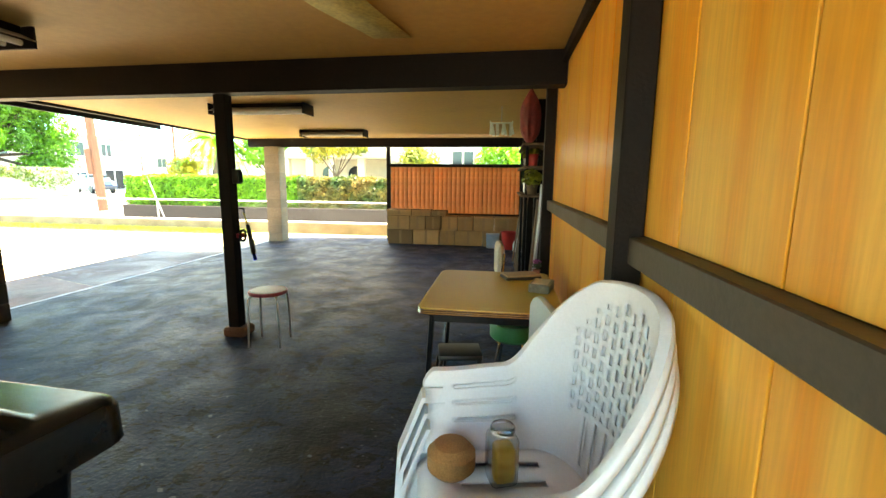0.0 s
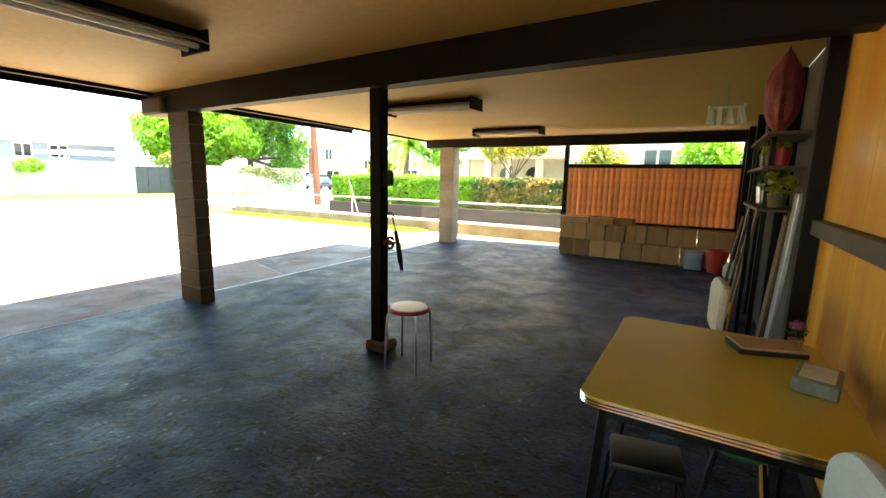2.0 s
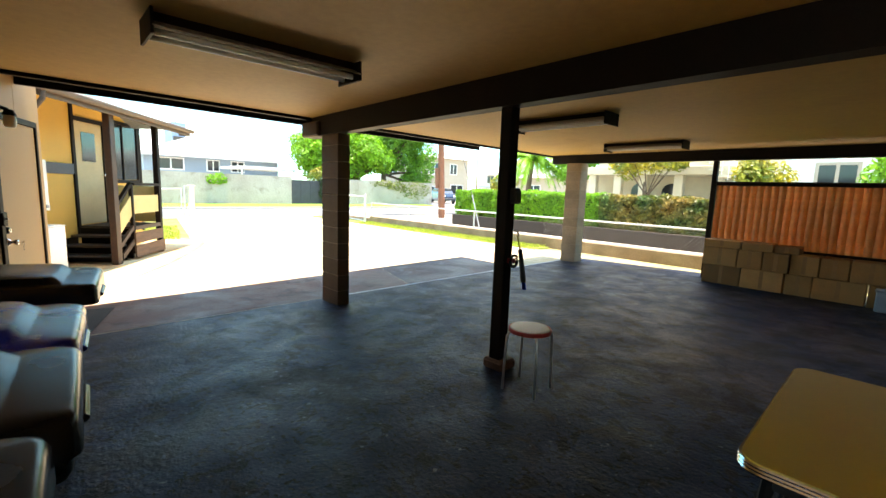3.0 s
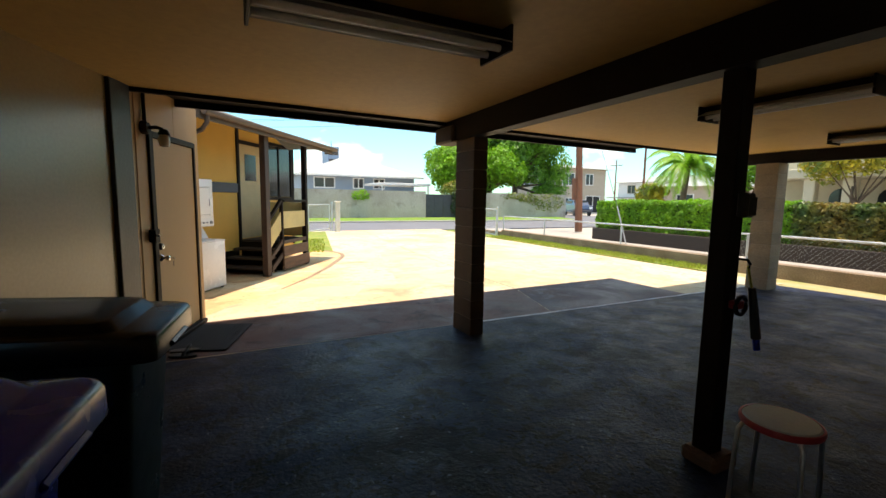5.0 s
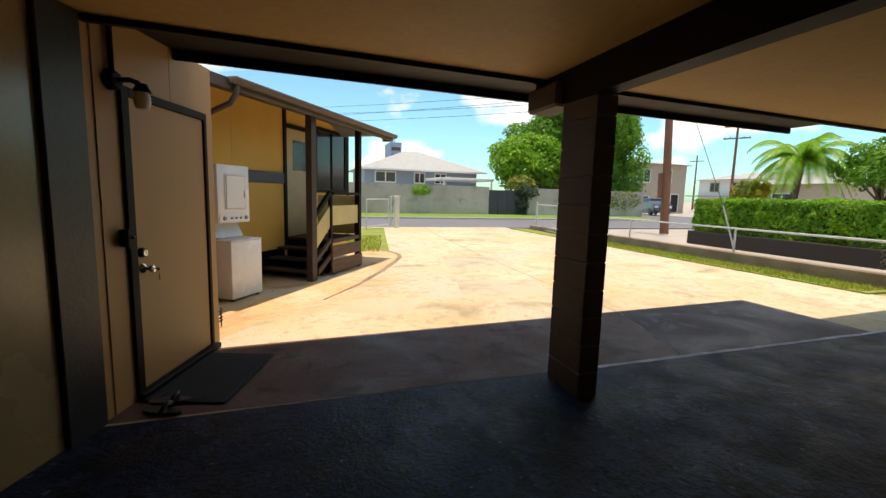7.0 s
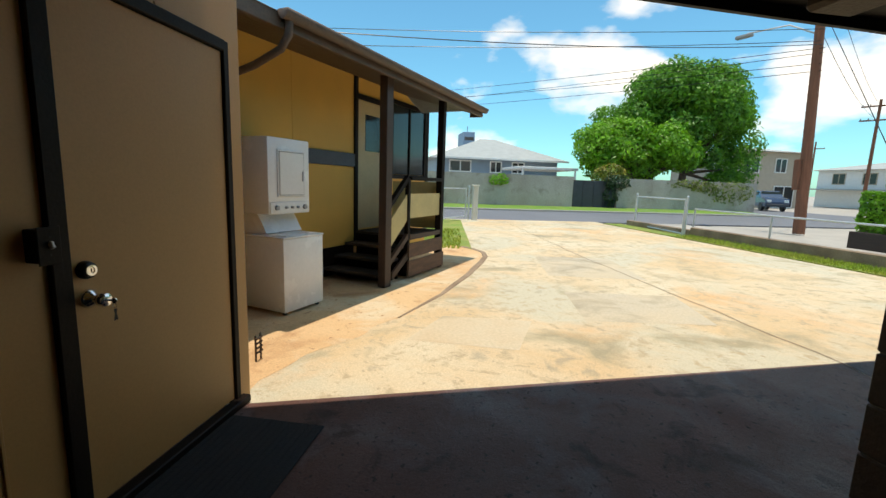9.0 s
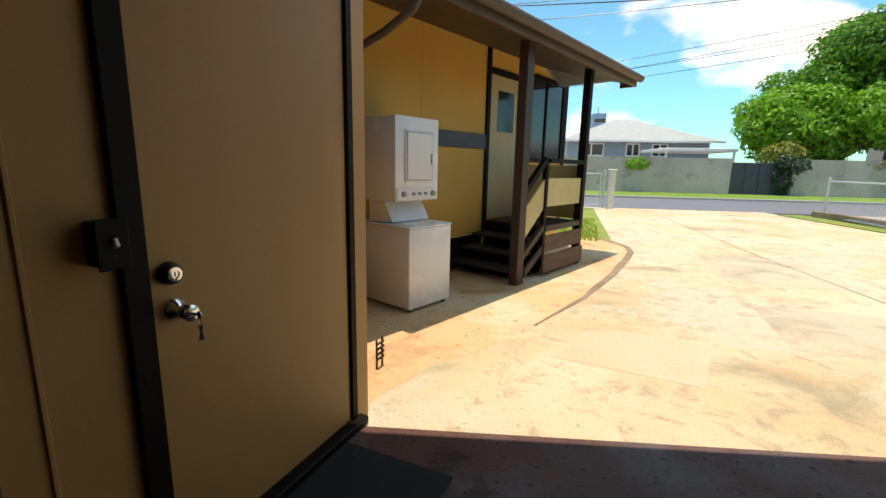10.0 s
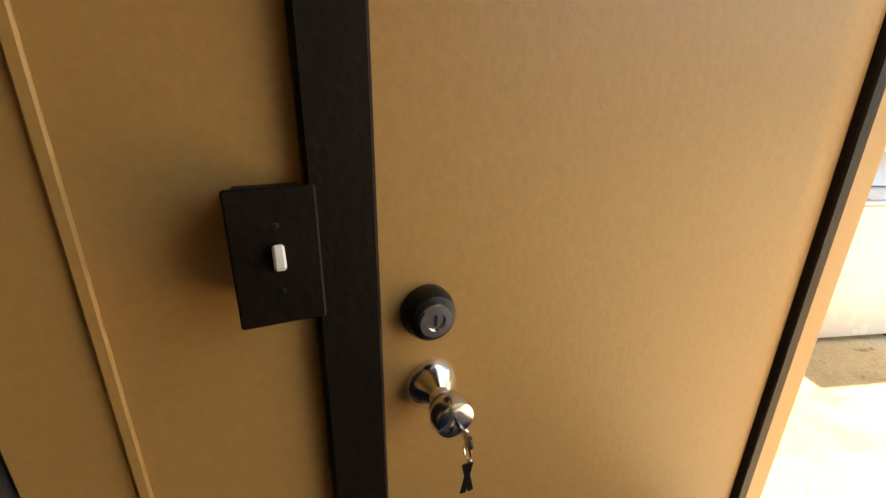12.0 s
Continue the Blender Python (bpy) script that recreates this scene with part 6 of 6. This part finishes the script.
# neighbour's arched house behind the hedge
nb = thing("neighbour_house", "cream house with an arched porch and an outside stair", "house")
part("wall", bx((-13, 25.2, -0.1, 6, 33, 6.0)), M_CREAM, nb)
for x in (-12.6, -11.2, -9.9, -8.25, -6.6, -4.6, -2.6):
    part("column", bx((x, 23.4, -0.1, x + 0.4, 23.8, 2.5), bevel=0.03), M_CREAM, nb)
part("porch_slab", bx((-13, 23.2, 2.5, 6, 25.19, 2.9), bevel=0.02), M_CREAM, nb)
for x0, x1 in ((-11.0, -10.0), (-9.4, -8.4)):
    bm = bmesh.new()
    out = [(x0, 0.0), (x1, 0.0), (x1, 1.7)] + [((x0 + x1) / 2 + (x1 - x0) / 2 * math.cos(a), 1.7 + 0.45 * math.sin(a)) for a in [math.pi * i / 8 for i in range(1, 8)]] + [(x0, 1.7)]
    prism(bm, out, 0, 0.05, pose(0, 25.19, 0, 90, 0, 0))
    part("arched_opening", bm, M_DARKGLASS, nb, "dark arched opening")
for i in range(9):
    part("stair_step", bx((-5.2 - i * 0.3, 21.9, 1.5 + i * 0.28, -4.85 - i * 0.3, 22.9, 1.6 + i * 0.28)), M_CREAM, nb)
bm = bmesh.new()
tube(bm, [(-4.9, 21.9, 2.4), (-7.7, 21.9, 5.0)], 0.03, 6)
for i in range(12):
    tube(bm, [(-4.95 - i * 0.24, 21.9, 1.55 + i * 0.223), (-4.95 - i * 0.24, 21.9, 2.44 + i * 0.223)], 0.015, 5)
part("stair_rail", bm, M_WHITEPAINT, nb)
part("stair_wall", bx((-5.5, 22.0, -0.1, -4.0, 22.95, 1.5)), M_CREAM, nb)
# neighbour's sheds to the east, seen over the screen
n2 = thing("white_shed", "white neighbouring building seen over the screen", "building")
part("wall", bx((-3.5, 19.5, -0.1, 2.5, 24, 3.4)), M_WHITEPAINT, n2)
for x in (-2.6, -0.4, 1.4):
    far_window(n2, 19.5, x, x + 0.9, 1.9, 2.6, "y", M_BEIGE)

# parked car
car = thing("parked_car", "dark blue parked car at the corner", "car", pose(-37.0, 35.2, -0.1, 0, 0, 158) @ Matrix.Diagonal((1, 1, 1.12, 1)))
bm = bmesh.new()
sec = [(-2.1, 0.35), (-2.15, 0.7), (-2.0, 0.95), (-1.2, 1.02), (-0.6, 1.5), (0.9, 1.52), (1.7, 1.05), (2.1, 0.98), (2.15, 0.6), (2.1, 0.35)]
for s in (1,):
    a = [bm.verts.new((x, -0.86 + 0.14 * max(0, z - 0.95) / 0.55, z)) for x, z in sec]
    b = [bm.verts.new((x, 0.86 - 0.14 * max(0, z - 0.95) / 0.55, z)) for x, z in sec]
    for i in range(len(sec)):
        bm.faces.new((a[i], a[(i + 1) % len(sec)], b[(i + 1) % len(sec)], b[i]))
    bm.faces.new(a[::-1]), bm.faces.new(b)
part("body", bm, M_CARPAINT, car)
bm = bmesh.new()
box(bm, (-1.03, -0.72, 1.06), (-0.99, 0.72, 1.44), 0.0, pose(0.13, 0, 0, 0, 0, 0))
part("windscreen", bm, M_DARKGLASS, car)
for s in (-1, 1):
    part("side_window", bx((-0.5, s * 0.80 - 0.012, 1.08, 1.1, s * 0.80 + 0.012, 1.42)), M_DARKGLASS, car)
    for x in (-1.35, 1.35):
        bm = bmesh.new()
        lathe(bm, [(0.2, -0.11), (0.31, -0.11), (0.33, 0), (0.31, 0.11), (0.2, 0.11)], 20, pose(x, s * 0.78, 0.33, 90, 0, 0))
        w_ = part("wheel", bm, M_BLACKPLASTIC, car, "", True)
        bm = bmesh.new()
        lathe(bm, [(0.0, -0.09), (0.2, -0.09), (0.2, 0.09), (0, 0.09)], 16, pose(x, s * 0.78, 0.33, 90, 0, 0))
        part("rim", bm, M_GALV, w_)
    part("headlight", bx((-2.17, s * 0.62 - 0.16, 0.66, -2.08, s * 0.62 + 0.16, 0.84), bevel=0.02), M_WHITE, car, "clear headlight")
part("bumper", bx((-2.2, -0.8, 0.36, -2.1, 0.8, 0.55), bevel=0.03), M_DARKGREY, car)

# ---- planting ----
def tree(name, label, base, trunk_h, blobs, leaf, count, mtl, seed, r=0.25):
    rng = random.Random(seed)
    t = thing(name, label, "tree", pose(*base))
    bm = bmesh.new()
    tube(bm, [(0.1 * math.sin(i), 0.08 * i, trunk_h * i / 5) for i in range(6)], r, 10, r2=r * 0.6)
    for c, rad in blobs:
        tube(bm, [(0.1, 0.3, trunk_h * 0.7), Vector((0.1, 0.3, trunk_h * 0.7)).lerp(Vector(c), 0.55), c], r * 0.45, 6, r2=r * 0.12)
    part("trunk", bm, M_BARK, t, "", True)
    bm = bmesh.new()
    tot = sum(q[0] * q[1] for _, q in blobs)
    for c, rad in blobs:
        leaves(bm, c, rad, int(count * rad[0] * rad[1] / tot), leaf, rng, 0.45)
    part("crown", bm, mtl, t)
    return t
rng = random.Random(2)
def blobs_for(c, r, n, rr, seed):
    g = random.Random(seed)
    out = [(c, (r[0] * 0.72, r[1] * 0.72, r[2] * 0.75))]
    for _ in range(n):
        d = Vector((g.gauss(0, 1), g.gauss(0, 1), g.gauss(0.2, 0.8))).normalized()
        out.append(((c[0] + d.x * r[0] * 0.66, c[1] + d.y * r[1] * 0.66, c[2] + d.z * r[2] * 0.66), (rr * g.uniform(0.8, 1.25), rr * g.uniform(0.8, 1.25), rr * g.uniform(0.7, 1.0))))
    return out
tree("mango_tree", "large round dark green mango tree behind the block wall", (-35, 25.3, -0.1), 4.0, blobs_for((0, -0.4, 6.9), (4.6, 5.6, 4.6), 36, 1.55, 4) + [((0.4, -6.6, 6.5), (1.1, 1.2, 0.9))] + [((0.6, 4.0, 3.2), (1.8, 1.7, 1.7)), ((0.6, 4.3, 4.9), (1.8, 1.6, 1.6)), ((0.6, 3.2, 2.0), (1.6, 1.6, 1.2))], 0.25, 62000, M_LEAF, 8, 0.35)
tree("shade_tree", "lower spreading bright green tree behind the block wall", (-33, 20.4, -0.1), 2.4, blobs_for((0, -0.3, 4.1), (3.0, 5.6, 2.0), 28, 1.2, 6), 0.26, 27000, M_LEAFBRIGHT, 9, 0.25)
tree("shrub", "rounded shrub with orange flowers over the yard gate", (-31.0, 17.2, -0.1), 1.4, [((0, 0, 2.2), (1.0, 1.3, 0.8)), ((0, 0.8, 1.4), (0.7, 0.8, 0.8))], 0.2, 1600, M_LEAFORANGE, 12, 0.1)
tree("wall_creeper", "green creeper hanging over the block wall", (-30.2, 9.4, -0.1), 1.2, [((0.3, 0, 1.7), (0.4, 0.7, 0.4))], 0.15, 500, M_LEAFBRIGHT, 14, 0.05)
tree("wall_creeper", "dry green creeper over the block wall's end", (-30.2, 25.0, -0.1), 1.2, [((0.35, 0.3, 1.4), (0.4, 1.7, 0.75)), ((0.35, -1.8, 1.7), (0.35, 1.2, 0.4))], 0.15, 1300, M_LEAFDRY, 15, 0.05)
tree("wall_creeper", "dark green creeper beside the yard gate", (-30.2, 17.6, -0.1), 1.2, [((0.4, -0.9, 1.0), (0.35, 0.5, 0.9)), ((0.4, -0.5, 1.8), (0.4, 0.9, 0.5))], 0.16, 900, M_LEAFDARK, 24, 0.05)
tree("wall_creeper", "thin dry creeper along the top of the block wall", (-30.2, 22.0, -0.1), 1.2, [((0.3, 0, 1.85), (0.3, 1.4, 0.3))], 0.13, 420, M_LEAFDRY, 25, 0.05)
tree("cypress", "narrow dark cypress in the distance", (-60, 62, -0.1), 2, [((0, 0, 3.2), (0.9, 0.9, 3.0)), ((0, 0, 5.0), (0.6, 0.6, 2.4))], 0.35, 900, M_LEAFDARK, 16, 0.15)
tree("ti_plant", "yellow-leaved ornamental tree behind the hedge", (-19.0, 24, -0.1), 1.4, [((0, 0, 2.0), (0.9, 0.8, 0.7))], 0.3, 500, M_LEAFYEL, 17, 0.08)
tree("garden_tree", "leafy green garden tree by the neighbour's house", (-14.5, 25.0, -0.1), 2.2, blobs_for((0, 0, 3.0), (1.5, 1.5, 1.3), 8, 0.6, 18), 0.2, 2600, M_LEAF, 18, 0.12)
tree("garden_tree", "slender yellow-green tree before the neighbour's porch", (-8.9, 21.5, -0.1), 2.2, blobs_for((0, 0, 3.2), (2.4, 1.2, 0.9), 8, 0.6, 19), 0.18, 2600, M_LEAFYEL, 19, 0.07)
tree("garden_tree", "leafy tree seen over the screen", (-0.6, 17.8, -0.1), 1.6, blobs_for((0, 0, 2.3), (1.0, 0.8, 0.8), 6, 0.5, 20), 0.16, 1800, M_LEAFBRIGHT, 20, 0.07)
tree("garden_tree", "yellow-green shrub seen over the screen", (-3.6, 17.6, -0.1), 1.6, blobs_for((0, 0, 2.2), (1.0, 0.8, 0.7), 6, 0.5, 21), 0.16, 1500, M_LEAFYEL, 21, 0.07)
# palm
pm = thing("palm_tree", "green coconut palm with arching fronds behind the hedge", "tree", pose(-17.2, 24, -0.1))
bm = bmesh.new()
tube(bm, [(0.05 * i, 0, 0.5 * i) for i in range(8)], 0.2, 10, r2=0.14)
part("trunk", bm, M_BARK, pm, "", True)
rng = random.Random(31)
for k in range(30):
    a, lift = k * 2.399, 0.25 + 0.95 * rng.random()
    L = 2.5 + 0.6 * rng.random()
    spine = []
    for i in range(15):
        s = i / 14
        rr = L * s * (0.85 - 0.1 * s)
        spine.append(Vector((0.35 + rr * math.cos(a), rr * math.sin(a), 3.45 + L * (lift * s - 1.0 * s * s))))
    bm = bmesh.new()
    tube(bm, spine, 0.03, 5, r2=0.006)
    for i in range(1, 14):
        for s in (-1, 1):
            for q in (0.0, 0.5):
                p = spine[i].lerp(spine[min(i + 1, 14)], q)
                d = (spine[min(i + 1, 14)] - spine[i - 1]).normalized()
                sd = d.cross(Vector((0, 0, 1))).normalized() * s
                ln = 0.6 * math.sin(math.pi * (0.12 + 0.86 * i / 14)) + 0.08
                tip = p + (sd * 0.7 + d * 0.55 - Vector((0, 0, 0.45))).normalized() * ln
                w = d * 0.055
                bm.faces.new([bm.verts.new(v) for v in (p - w, p + w, tip)])
    part("frond", bm, M_LEAFBRIGHT, pm)
# hedges
def hedge(label, x0, x1, y0, y1, z0, z1, n, leaf, mtl, seed, core):
    rng = random.Random(seed)
    h = thing("hedge", label, "hedge")
    # a dark box stands in for the shade between the leaves
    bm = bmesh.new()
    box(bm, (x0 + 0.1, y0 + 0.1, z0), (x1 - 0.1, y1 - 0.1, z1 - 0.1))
    part("shade_core", bm, core, h)
    bm = bmesh.new()
    for _ in range(n):
        f = rng.random()
        x = rng.uniform(x0, x1)
        if f < 0.55:
            p, d = Vector((x, y0, rng.uniform(z0, z1))), Vector((0, -1, 0.3))
        elif f < 0.95:
            p, d = Vector((x, rng.uniform(y0, y1), z1)), Vector((0, 0, 1))
        else:
            p, d = Vector((x0, rng.uniform(y0, y1), rng.uniform(z0, z1))), Vector((-1, 0, 0.2))
        p += d * (0.1 * noise.noise(p * 1.3) + 0.07 * noise.noise(p * 4.5) + rng.uniform(-0.05, 0.03))
        q = (d + Vector((rng.gauss(0, 0.6), rng.gauss(0, 0.6), rng.gauss(0.2, 0.6)))).normalized().to_track_quat("Z", "Y") @ Euler((0, 0, rng.random() * 6.28)).to_quaternion()
        s = leaf * rng.uniform(0.6, 1.4)
        bm.faces.new([bm.verts.new(p + q @ Vector(v)) for v in ((-s * 0.5, 0, 0), (0, -s * 0.3, s * 0.08), (s * 0.6, 0, -s * 0.1), (0, s * 0.3, s * 0.08))])
    part("leaves", bm, mtl, h)
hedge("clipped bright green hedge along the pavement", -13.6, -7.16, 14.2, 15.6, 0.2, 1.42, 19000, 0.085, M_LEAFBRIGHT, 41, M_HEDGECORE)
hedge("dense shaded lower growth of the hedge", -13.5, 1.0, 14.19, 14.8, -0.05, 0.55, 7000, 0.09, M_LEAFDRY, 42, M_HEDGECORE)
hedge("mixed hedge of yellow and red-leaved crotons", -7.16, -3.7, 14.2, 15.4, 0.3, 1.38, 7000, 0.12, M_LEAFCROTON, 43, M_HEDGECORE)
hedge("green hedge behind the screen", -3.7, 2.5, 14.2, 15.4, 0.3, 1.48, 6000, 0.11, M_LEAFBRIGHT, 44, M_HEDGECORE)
# grass blades along the fence and by the porch
gr = tagged(new("grass_blades", None), "short green grass blades by the fence and porch", "grass", kind="stuff")
bm = bmesh.new()
rng = random.Random(51)
for _ in range(9000):
    if rng.random() < 0.7:
        x, y, z = rng.uniform(-16, -7.3), rng.uniform(10.92, 11.58), -0.06
    else:
        x = rng.uniform(-17, -13.2)
        y, z = rng.uniform(2.2, 3.9 + (-13.2 - x) * 0.18), -0.078
    h, a = rng.uniform(0.03, 0.09), rng.random() * 6.28
    w = 0.012
    c, s = math.cos(a), math.sin(a)
    bm.faces.new([bm.verts.new(v) for v in ((x - w * c, y - w * s, z), (x + w * c, y + w * s, z), (x + 0.03 * s, y + 0.03 * c, z + h))])
part("blades", bm, M_GRASSBLADE, gr)
